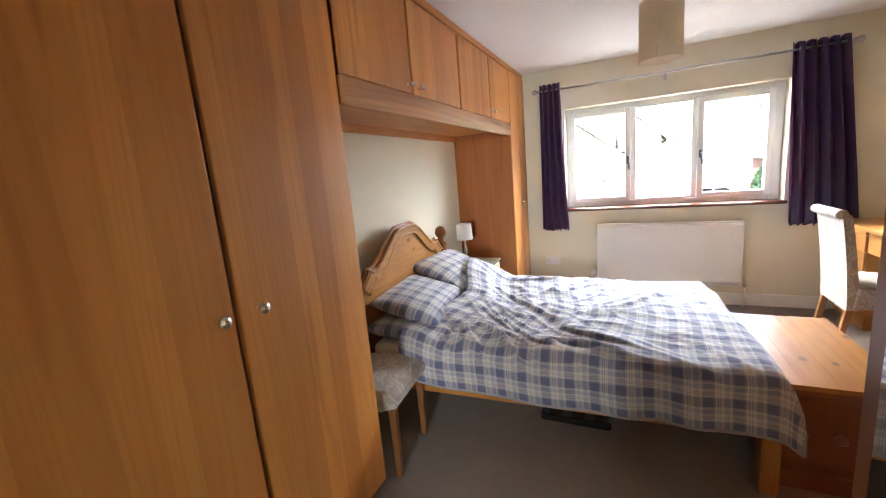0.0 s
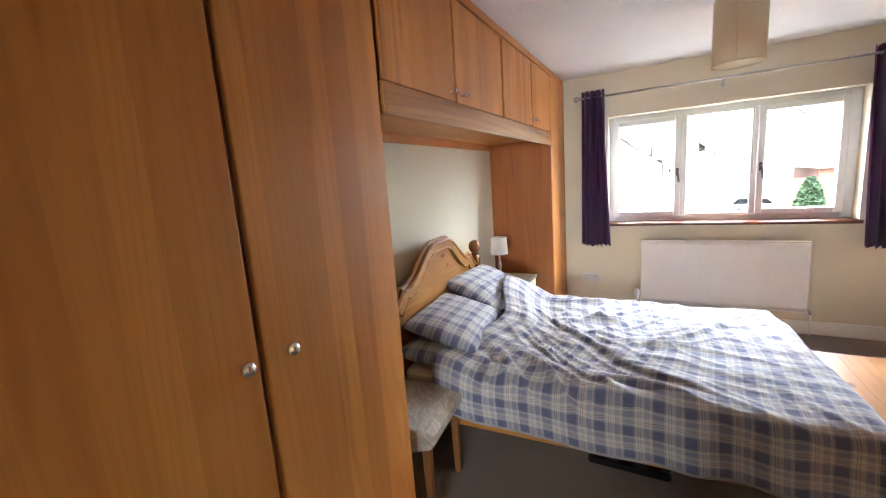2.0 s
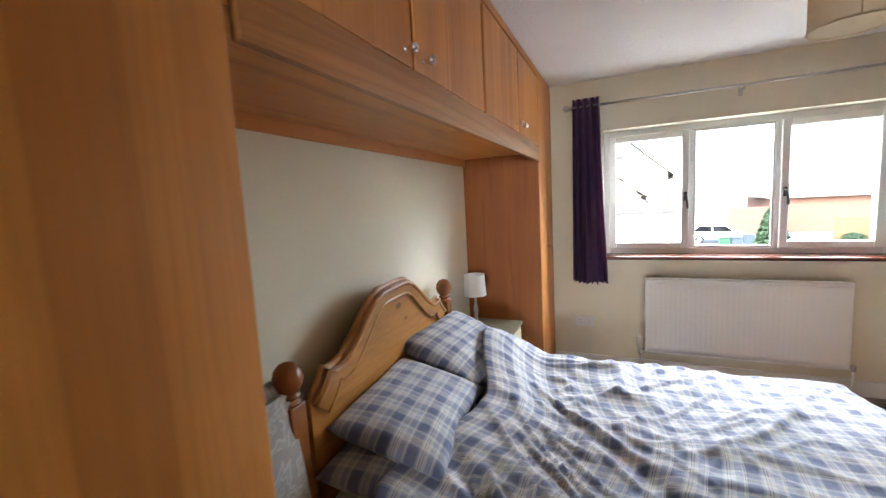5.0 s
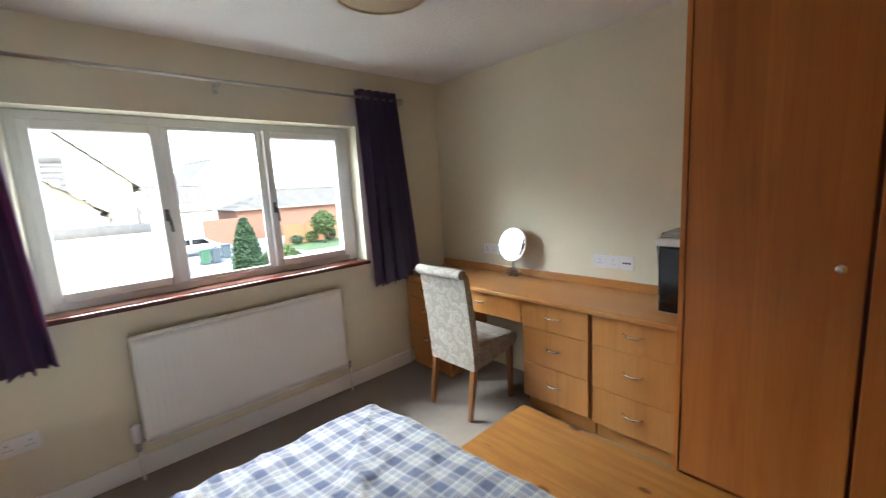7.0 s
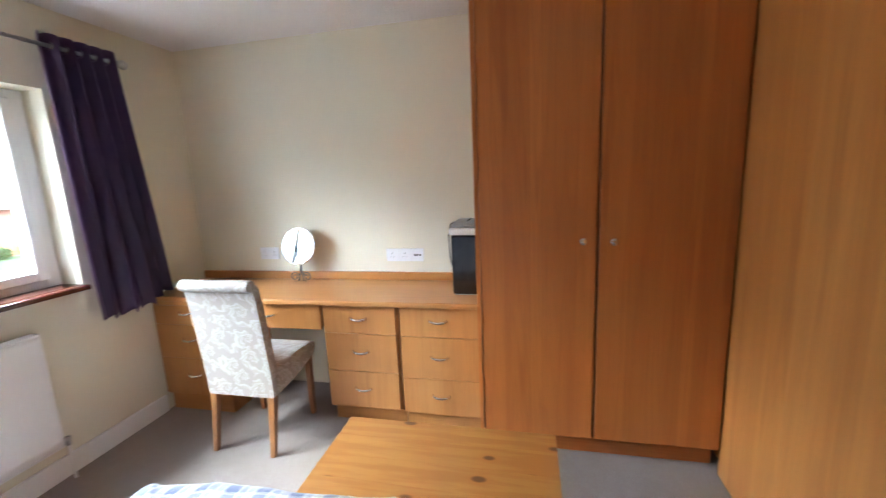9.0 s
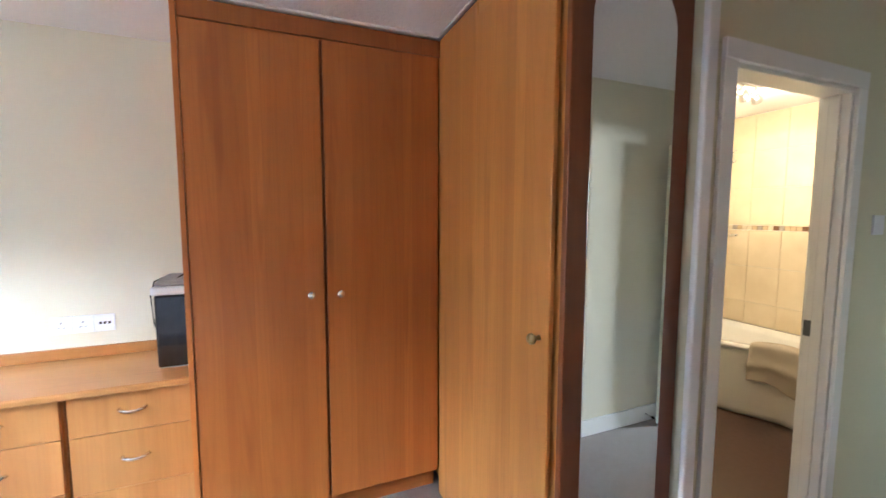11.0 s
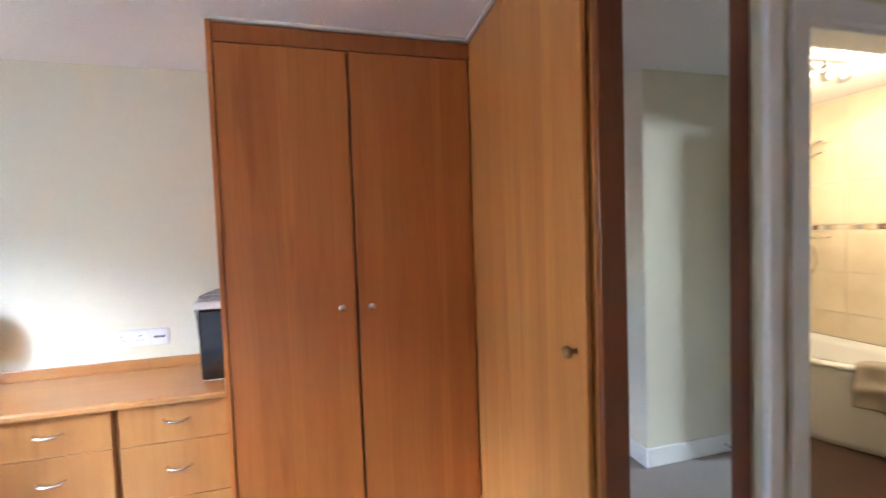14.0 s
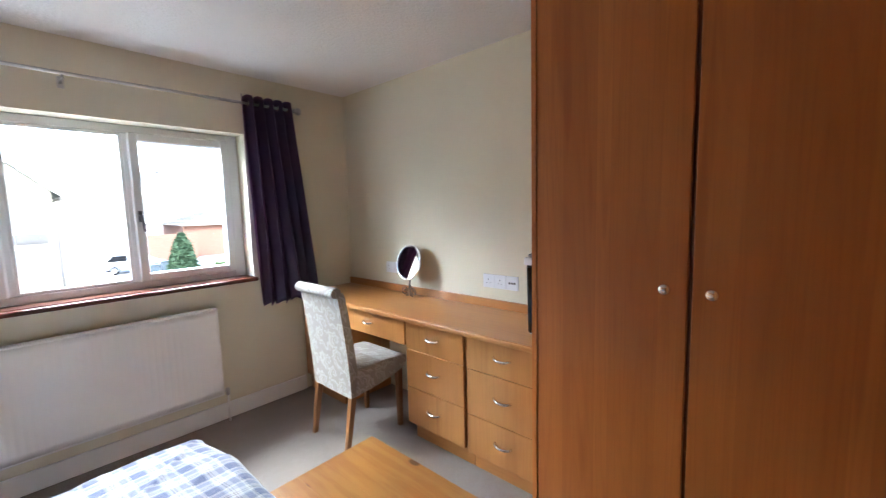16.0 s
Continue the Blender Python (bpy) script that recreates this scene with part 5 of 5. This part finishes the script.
gb.inputs["Emission Strength"].default_value = 12.0
for y in (0.96, 1.09, 1.22):
    m = Matrix.Translation((1.085, y, H - 0.09)) @ Vector((0.25, -0.75, -0.5)).to_track_quat("Z", "Y").to_matrix().to_4x4()
    hd = part("spot_head", lathe(bmesh.new(), [(0.012, -0.04), (0.025, -0.03), (0.033, 0.045), (0.030, 0.045)], m), nickel, sp_)
    part("bulb", lathe(bmesh.new(), [(0.027, 0.0455), (0.027, 0.048)], m), glow, hd, "lit warm bulb")
    part("stalk", tube(bmesh.new(), [(1.09, y, H - 0.03), (1.09, y, H - 0.07)], 0.006), nickel, sp_)

# ---- landing and room beyond ----
fixed("wall_landing_east", cuboid(XH1 + 0.1, 1.3, -0.30, -0.061, 0, H), blue_wall, "pale blue landing wall", "wall")
fixed("wall_landing_side", cuboid(XH1 - 0.0, XH1 + 0.1, -0.30, -0.0605, 0, H), blue_wall, "pale blue landing wall end", "wall")
fixed("wall_landing_face", cuboid(XH1 - 0.004, XH1 - 0.0005, -0.30, YB - 0.101, 0, H), blue_wall, "pale blue landing wall face", "wall")
fixed("wall_landing_west", cuboid(-1.5, -1.4, -4.3, YB - 0.1, 0, H), blue_wall, "pale blue landing wall", "wall")
bm = bmesh.new()
box(bm, 0.30, 1.9, -1.48, -1.38, 0, H)
box(bm, -1.4, -0.46, -1.48, -1.38, 0, H)
box(bm, -0.46, 0.30, -1.48, -1.38, 2.02, H)
fixed("wall_landing_far", bm, blue_wall, "pale blue landing wall with a doorway", "wall")
fixed("wall_landing_end", cuboid(1.3, 1.4, -1.38, -0.061, 0, H), blue_wall, "pale blue landing end wall", "wall")
door_frame("door_3", "x", -0.46, 0.30, -1.38, -1.48, 2.02, "white gloss door frame across the landing")
skirting("baseboard_landing_a", XH1 - 0.02, XH1 - 0.004, -0.30, YB - 0.12)
skirting("baseboard_landing_b", XH1 - 0.02, 1.3, -0.316, -0.30)
skirting("baseboard_landing_c", 0.36, 1.3, -1.38, -1.364)
bm = bmesh.new()
RX0w, RX1w = 0.35, 1.65
box(bm, -1.5, RX0w, -4.3, -4.15, 0, H)
box(bm, RX1w, 2.4, -4.3, -4.15, 0, H)
box(bm, RX0w, RX1w, -4.3, -4.15, 0, 1.05)
box(bm, RX0w, RX1w, -4.3, -4.15, 2.08, H)
fixed("wall_far_room", bm, cream_wall, "far room wall with a bright window", "wall")
fixed("wall_far_room_side", cuboid(2.3, 2.4, -4.15, -1.48, 0, H), cream_wall, "far room side wall", "wall")
fixed("far_room_floor", cuboid(-1.5, 2.4, -4.3, -2.45, -0.25, 0), carpet, "grey-beige carpet of the far room", "floor")
fixed("far_room_ceiling", cuboid(-1.5, 2.4, -4.3, -2.45, H, H + 0.2), artex, "white far room ceiling", "ceiling")
w2 = thing("window_2", (1.0, -4.2, 1.05), "white framed window of the far room", "window", kind="structure")
for a_ in ((RX0w, RX0w + 0.05, 1.05, 2.08), (RX1w - 0.05, RX1w, 1.05, 2.08), (RX0w + 0.05, RX1w - 0.05, 1.05, 1.10), (RX0w + 0.05, RX1w - 0.05, 2.03, 2.08), (0.97, 1.03, 1.10, 2.03)):
    part("frame_bar", cuboid(a_[0], a_[1], -4.24, -4.19, a_[2], a_[3], bevel=0.004), upvc, w2)
smoked = simple("smoked_glass", (0.10, 0.115, 0.105), 0.15, coat=0.3)
ll = thing("landing_lamp", (0.36, -0.7, 2.11), "grey glass drum ceiling lamp on a short stem", "ceiling lamp")
part("shade", lathe(bmesh.new(), [(0.10, 2.112), (0.155, 2.125), (0.162, 2.15), (0.162, 2.26), (0.15, 2.28), (0.03, 2.285)], pose(0.36, -0.7, 0), 32), smoked, ll, "grey glass drum shade")
part("stem", tube(bmesh.new(), [(0.36, -0.7, 2.28), (0.36, -0.7, H - 0.02)], 0.012), nickel, ll)
part("ceiling_plate", lathe(bmesh.new(), [(0.03, -0.03), (0.055, -0.02), (0.055, -0.001)], pose(0.36, -0.7, H)), nickel, ll)
bk = thing("exercise_bike", (0.42, -3.2, 0), "white and black exercise bike in the far room", "exercise bike")
part("flywheel_cover", lathe(bmesh.new(), [(0.22, -0.05), (0.26, -0.03), (0.26, 0.03), (0.22, 0.05)], Matrix.Translation((0.44, -3.2, 0.55)) @ pose(0, 0, 0, 0, 90, 0), 36), black_plastic, bk)
part("frame_tube", tube(bmesh.new(), [(0.44, -3.75, 0.12), (0.44, -3.3, 0.5), (0.44, -3.05, 0.62), (0.44, -2.95, 1.12)], 0.03), white_plastic, bk)
part("seat_post", tube(bmesh.new(), [(0.44, -3.45, 0.45), (0.44, -3.6, 0.92)], 0.024), white_plastic, bk)
part("saddle", cuboid(0.34, 0.54, -3.74, -3.48, 0.92, 1.0, bevel=0.035, seg=3), black_plastic, bk)
part("handlebar", tube(bmesh.new(), [(0.20, -3.12, 1.14), (0.24, -2.96, 1.14), (0.64, -2.96, 1.14), (0.68, -3.12, 1.14)], 0.018), black_plastic, bk)
part("console", cuboid(0.36, 0.52, -2.97, -2.88, 1.13, 1.27, bevel=0.02), black_plastic, bk)
for y in (-3.75, -2.9):
    part("foot_bar", tube(bmesh.new(), [(0.20, y, 0.04), (0.68, y, 0.04)], 0.04), white_plastic, bk)
part("front_stay", tube(bmesh.new(), [(0.44, -2.9, 0.05), (0.44, -3.1, 0.5)], 0.03), white_plastic, bk)


# ---- outside ----
GZ = -2.75
asphalt = simple("pale_paving", (0.22, 0.21, 0.20), 0.9, scale=3.0, wear=0.3)
stone = simple("cotswold_stone", (0.50, 0.44, 0.33), 0.9, scale=6.0, wear=0.3)
render_wall = simple("painted_render", (0.66, 0.63, 0.56), 0.9, scale=2.0, wear=0.1)
pale_rooftile = simple("pale_stone_tile", (0.40, 0.37, 0.32), 0.9, scale=5.0, wear=0.4)
rooftile = simple("stone_roof_tile", (0.15, 0.137, 0.12), 0.9, scale=5.0, wear=0.5)
brick_red = simple("red_brick", (0.24, 0.115, 0.075), 0.9, scale=14.0, wear=0.4)
fence_wood = simple("orange_fence_wood", (0.32, 0.15, 0.07), 0.85, scale=9.0, wear=0.35)
leaf_a = simple("conifer_green", (0.05, 0.10, 0.045), 0.8, scale=8.0, wear=0.5)
leaf_b = simple("shrub_green", (0.085, 0.13, 0.04), 0.8, scale=8.0, wear=0.5)
bark = simple("brown_bark", (0.12, 0.08, 0.055), 0.9)
bin_green = simple("bin_green_plastic", (0.04, 0.11, 0.06), 0.5)
bin_blue = simple("bin_grey_plastic", (0.06, 0.08, 0.09), 0.5)
gutter_m = simple("grey_brown_gutter", (0.22, 0.19, 0.16), 0.5)
grass_m = simple("lawn_grass", (0.09, 0.14, 0.045), 0.95, scale=40.0, wear=0.5)
fixed("ground", cuboid(-300, 300, YN + 0.31, 600, GZ - 0.5, GZ), asphalt, "pale paved yard and street", "ground")
fixed("lawn", cuboid(12.5, 30, 34, 39.7, GZ, GZ + 0.02), grass_m, "lawn verge in front of a fence", "grass")
fixed("own_wall_below", cuboid(-6, 6, YN + 0.1, YN + 0.3, GZ, -0.26), stone, "stone wall below the bedroom window", "wall")


def gable_house(name, m, w, d, eaves, ridge_h, wall_m, label, rows=14, windows=(), roof_m=None):
    """A house with its gable along local x; m places its floor's middle."""
    h = thing(name, m.translation, label, "house", "neighbouring houses")

    def put(bm):
        bmesh.ops.transform(bm, matrix=m, verts=bm.verts[:])
        return bm
    o_ = [(-w / 2, 0), (w / 2, 0), (w / 2, eaves), (0, ridge_h - 0.12), (-w / 2, eaves)]
    part("wall", put(prism(bmesh.new(), o_, Matrix(((1, 0, 0, 0), (0, 0, 1, -d / 2), (0, 1, 0, 0), (0, 0, 0, 1))), d)), wall_m, h)
    run = math.hypot(w / 2, ridge_h - eaves)
    for s in (-1, 1):
        bm = bmesh.new()
        for i in range(rows):
            k0, k1 = i / rows, (i + 1.15) / rows
            lift = 0.035
            ax, az = s * (w / 2 + 0.22) * (1 - k0), eaves - 0.2 + (ridge_h - eaves + 0.2) * k0
            bx, bz = s * (w / 2 + 0.22) * (1 - min(k1, 1)), eaves - 0.2 + (ridge_h - eaves + 0.2) * min(k1, 1)
            nseg = max(3, int(d / 0.9))
            for j in range(nseg):
                y0 = -d / 2 - 0.15 + (d + 0.3) * j / nseg
                y1 = -d / 2 - 0.15 + (d + 0.3) * (j + 1) / nseg - 0.02
                dz = lift + 0.012 * ((i * 7 + j * 13) % 5) / 5
                vs = [bm.verts.new(p) for p in ((ax, y0, az + dz), (ax, y1, az + dz), (bx, y1, bz), (bx, y0, bz), (ax, y0, az - 0.05), (ax, y1, az - 0.05))]
                bm.faces.new(vs[:4])
                bm.faces.new((vs[0], vs[1], vs[5], vs[4]))
        part("roof", put(bm), roof_m or rooftile, h)
    part("ridge", put(tube(bmesh.new(), [(0, -d / 2 - 0.15, ridge_h), (0, d / 2 + 0.15, ridge_h)], 0.12, 8)), rooftile, h)
    for s in (-1, 1):
        part("gutter", put(tube(bmesh.new(), [(s * (w / 2 + 0.24), -d / 2 - 0.1, eaves - 0.22), (s * (w / 2 + 0.24), d / 2 + 0.1, eaves - 0.22)], 0.06, 8)), gutter_m, h)
        part("downpipe", put(tube(bmesh.new(), [(s * (w / 2 + 0.24), -d / 2 + 0.1, eaves - 0.25), (s * (w / 2 + 0.06), -d / 2 + 0.1, eaves - 0.6), (s * (w / 2 + 0.06), -d / 2 + 0.1, 0)], 0.045, 8)), gutter_m, h)
    for x, z, ww, hh in windows:
        wd = part("window", put(cuboid(x - ww / 2, x + ww / 2, -d / 2 - 0.05, -d / 2 + 0.05, z, z + hh, bevel=0.01)), upvc, h)
        part("pane", put(cuboid(x - ww / 2 + 0.07, x + ww / 2 - 0.07, -d / 2 - 0.06, -d / 2 - 0.052, z + 0.07, z + hh - 0.07)), black_plastic, wd)
    return h


def hip_house(name, m, w, d, eaves, ridge_h, wall_m, label, rows=16):
    """A single-storey house under a hipped roof with lapped tile courses."""
    h = thing(name, m.translation, label, "house", "neighbouring houses")

    def put(bm):
        bmesh.ops.transform(bm, matrix=m, verts=bm.verts[:])
        return bm
    part("wall", put(cuboid(-w / 2, w / 2, -d / 2, d / 2, 0, eaves)), wall_m, h)
    rr = w / 2 - d / 2

    def ring(k):
        z = eaves - 0.15 + (ridge_h - eaves + 0.15) * k
        hx, hy = rr + (w / 2 - rr + 0.35) * (1 - k), (d / 2 + 0.35) * (1 - k)
        return [(-hx, -hy, z), (hx, -hy, z), (hx, hy, z), (-hx, hy, z)]
    for side in range(4):
        bm = bmesh.new()
        for i in range(rows):
            lo, hi = ring(i / rows), ring(min(1.0, (i + 1.1) / rows))
            a_, b_, c_, d_ = lo[side], lo[(side + 1) % 4], hi[(side + 1) % 4], hi[side]
            up = (0, 0, 0.06)
            vs = [bm.verts.new(p) for p in (Vector(a_) + Vector(up), Vector(b_) + Vector(up), c_, d_, a_, b_)]
            bm.faces.new(vs[:4])
            bm.faces.new((vs[0], vs[1], vs[5], vs[4]))
        part("roof", put(bm), rooftile, h)
    part("ridge", put(tube(bmesh.new(), [(-rr, 0, ridge_h + 0.03), (rr, 0, ridge_h + 0.03)], 0.13, 8)), rooftile, h)
    part("gutter", put(tube(bmesh.new(), [(-w / 2 - 0.3, -d / 2 - 0.38, eaves - 0.15), (w / 2 + 0.3, -d / 2 - 0.38, eaves - 0.15)], 0.07, 8)), gutter_m, h)
    return h


gable_house("stone_house", pose(-4.12, 15.4, GZ), 7.56, 3.2, 4.31, 7.2, stone, "pale stone gabled house next door with tiled roof", 16)
gable_house("stone_extension", pose(-2.9, 18.4, GZ, 0, 0, 90), 2.6, 4.2, 4.85, 5.5, stone, "stone extension under a stepped tile roof", 5)
gable_house("stone_house", pose(-3.92, 24.0, GZ), 9.56, 8.0, 5.01, 9.4, stone, "tall pale stone gabled house behind its neighbour", 18, ((3.2, 3.4, 1.0, 1.2),))
gable_house("stone_annexe", pose(-2.2, 11.7, GZ, 0, 0, 90), 2.4, 4.6, 3.50, 3.85, stone, "low pale stone annexe with tiled roof", 5, roof_m=pale_rooftile)
gable_house("rendered_house", pose(7.4, 54.0, GZ, 0, 0, 90), 7.0, 5.2, 3.6, 6.0, render_wall, "pale rendered house down the street", 12)
gable_house("rendered_house", pose(12.0, 64.0, GZ, 0, 0, 12), 6.0, 7.0, 6.6, 9.4, render_wall, "tall pale house with a tiled gable roof", 14)
hip_house("bungalow", pose(21.6, 53.5, GZ, 0, 0, -3), 19.0, 10.0, 3.3, 5.2, brick_red, "brick bungalow with a hipped grey tiled roof")
fixed("brick_garden_wall", cuboid(8.2, 12.4, 47.0, 47.3, GZ, GZ + 2.45), brick_red, "red brick garden wall", "wall")

fe = thing("garden_fence", (18.6, 40, GZ), "orange-brown close-board timber fence", "fence")
fence_me = finish(cuboid(-0.07, 0.07, -0.012, 0.012, 0, 1.75), "board", fence_wood)
for i in range(110):
    ob = new("board", fence_me)
    ob.parent = fe
    ob.location = (-5.5 + i * 0.15, 0.1 * math.sin(i * 0.05) + (0.012 if i % 2 else 0), 0)
post_me = finish(cuboid(-0.06, 0.06, -0.05, 0.05, 0, 1.9), "post", fence_wood)
for i in range(9):
    ob = new("post", post_me)
    ob.parent = fe
    ob.location = (-5.5 + i * 2.05, -0.09, 0)


def leafy(name, base, prof, height, n, size, material, label, trunk, seed):
    """A crown of many small tilted leaf clumps about a tapered trunk with limbs."""
    rnd = random.Random(seed)
    t = thing(name, base, label, "tree" if "tree" in name else "shrub")
    x, y, z = base
    part("trunk", tube(bmesh.new(), [(x, y, z), (x + 0.03, y, z + trunk * 0.5), (x, y, z + trunk), (x + 0.02, y, z + height * 0.85)], 0.07 if trunk > 0.5 else 0.05, 8), bark, t)
    bm = bmesh.new()
    for i in range(n):
        k = rnd.random()
        r = prof(k) * (0.45 + 0.55 * rnd.random() ** 0.4) * (1 + 0.18 * math.sin(7 * k + 5 * rnd.random()))
        a = rnd.uniform(0, 2 * math.pi)
        c = Vector((x + r * math.cos(a), y + r * math.sin(a), z + trunk * 0.75 + (height - trunk * 0.75) * k + rnd.uniform(-0.05, 0.05)))
        q = Euler((rnd.uniform(-1, 1), rnd.uniform(-1, 1), rnd.uniform(0, 6.3))).to_matrix()
        s = size * rnd.uniform(0.6, 1.4)
        vs = [bm.verts.new(c + q @ Vector(p)) for p in ((-s, 0, 0), (0, -s * 0.45, s * 0.25), (s, 0, 0.1 * s), (0, s * 0.45, s * 0.25))]
        bm.faces.new(vs)
    part("crown", bm, material, t)
    for i in range(5):
        a = i * 1.3
        part("limb", tube(bmesh.new(), [(x, y, z + trunk * 0.9), (x + 0.5 * prof(0.4) * math.cos(a), y + 0.5 * prof(0.4) * math.sin(a), z + trunk + (height - trunk) * 0.4)], 0.025, 6), bark, t)


leafy("conifer_tree", (4.6, 22.0, GZ), lambda k: 0.72 * min(1, k * 6 + 0.5) * (1 - k) ** 0.55 + 0.03, 3.4, 5600, 0.10, leaf_a, "dense upright dark green conifer", 0.3, 1)
leafy("garden_shrub", (6.2, 22.4, GZ), lambda k: 0.95 * math.sin(math.pi * min(1, k * 0.85 + 0.12)) ** 0.6, 2.0, 3800, 0.11, leaf_b, "loose light green garden shrub", 0.3, 2)
leafy("lollipop_tree", (15.4, 36.8, GZ), lambda k: 1.0 * math.sin(math.pi * min(1, k * 0.9 + 0.08)) ** 0.7, 2.9, 3000, 0.13, leaf_b, "small round-headed tree by the fence", 1.2, 3)
leafy("distant_tree", (31.5, 74.0, GZ), lambda k: 2.6 * math.sin(math.pi * min(1, k * 0.9 + 0.08)) ** 0.6, 5.7, 3000, 0.30, leaf_b, "broad green tree behind the bungalow", 2.0, 4)
for i, x in enumerate((13.6, 15.2, 16.8, 18.9, 20.5)):
    leafy("border_shrub", (x, 38.6 + 0.3 * (i % 2), GZ), lambda k: 0.6 * math.sin(math.pi * min(1, k * 0.85 + 0.12)) ** 0.6, 0.8 + 0.2 * (i % 3), 700, 0.10, leaf_b if i % 2 else leaf_a, "low green border shrub along the fence", 0.2, 10 + i)


def wheelie_bin(x, y, m_):
    b = thing("wheelie_bin", (x, y, GZ), "wheeled refuse bin standing in the yard", "bin", "wheeled bins")
    bm = box(bmesh.new(), x - 0.29, x + 0.29, y - 0.33, y + 0.33, GZ + 0.08, GZ + 0.98, 0.03)
    for v in bm.verts:
        k = 1 - (v.co.z - GZ) / 0.98
        v.co.x += (x - v.co.x) * 0.18 * k
        v.co.y += (y - v.co.y) * 0.18 * k
    part("body", bm, m_, b)
    part("lid", cuboid(x - 0.31, x + 0.31, y - 0.37, y + 0.35, GZ + 0.985, GZ + 1.05, bevel=0.02), m_, b)
    for s in (-1, 1):
        part("wheel", lathe(bmesh.new(), [(0.10, -0.025), (0.10, 0.025)], Matrix.Translation((x + s * 0.25, y + 0.28, GZ + 0.10)) @ pose(0, 0, 0, 0, 90, 0), 16), black_plastic, b)


wheelie_bin(5.5, 34.6, bin_green)
wheelie_bin(6.2, 34.7, bin_blue)
wheelie_bin(7.3, 36.5, bin_blue)


def parked_car(x, y):
    """A pale hatchback seen side on."""
    c = thing("parked_car", (x, y, GZ), "pale silver hatchback parked in the yard", "car")
    paint = simple("silver_car_paint", (0.55, 0.57, 0.58), 0.25, 0.3, coat=0.6)
    side = [(-2.0, 0.35), (2.0, 0.35), (2.05, 0.70), (1.25, 0.92), (0.55, 1.42), (-1.35, 1.46), (-1.95, 0.95), (-2.05, 0.6)]
    mm = Matrix(((1, 0, 0, x), (0, 0, -1, y + 0.85), (0, 1, 0, GZ), (0, 0, 0, 1)))
    part("body", prism(bmesh.new(), side, mm, 1.7, 0.06), paint, c)
    for pane in ([(-0.35, 0.95), (0.98, 0.95), (0.48, 1.34), (-0.35, 1.36)], [(-1.65, 0.97), (-0.45, 0.95), (-0.45, 1.36), (-1.28, 1.37)]):
        part("side_window", prism(bmesh.new(), pane, Matrix(((1, 0, 0, x), (0, 0, -1, y - 0.84), (0, 1, 0, GZ), (0, 0, 0, 1))), 0.02), black_plastic, c)
    for wx in (-1.25, 1.25):
        for wy in (-0.76, 0.76):
            w_ = part("wheel", lathe(bmesh.new(), [(0.20, -0.10), (0.31, -0.09), (0.31, 0.09), (0.20, 0.10)], Matrix.Translation((x + wx, y + wy, GZ + 0.31)) @ pose(0, 0, 0, 90, 0, 0), 20), black_plastic, c)
            part("rim", lathe(bmesh.new(), [(0.19, -0.105), (0.19, 0.105)], Matrix.Translation((x + wx, y + wy, GZ + 0.31)) @ pose(0, 0, 0, 90, 0, 0), 16), nickel, w_)


parked_car(6.2, 41.0)
fixed("yard_wall", cuboid(0.5, 3.6, 31.0, 31.3, GZ, GZ + 1.2), stone, "low pale stone yard wall", "wall")
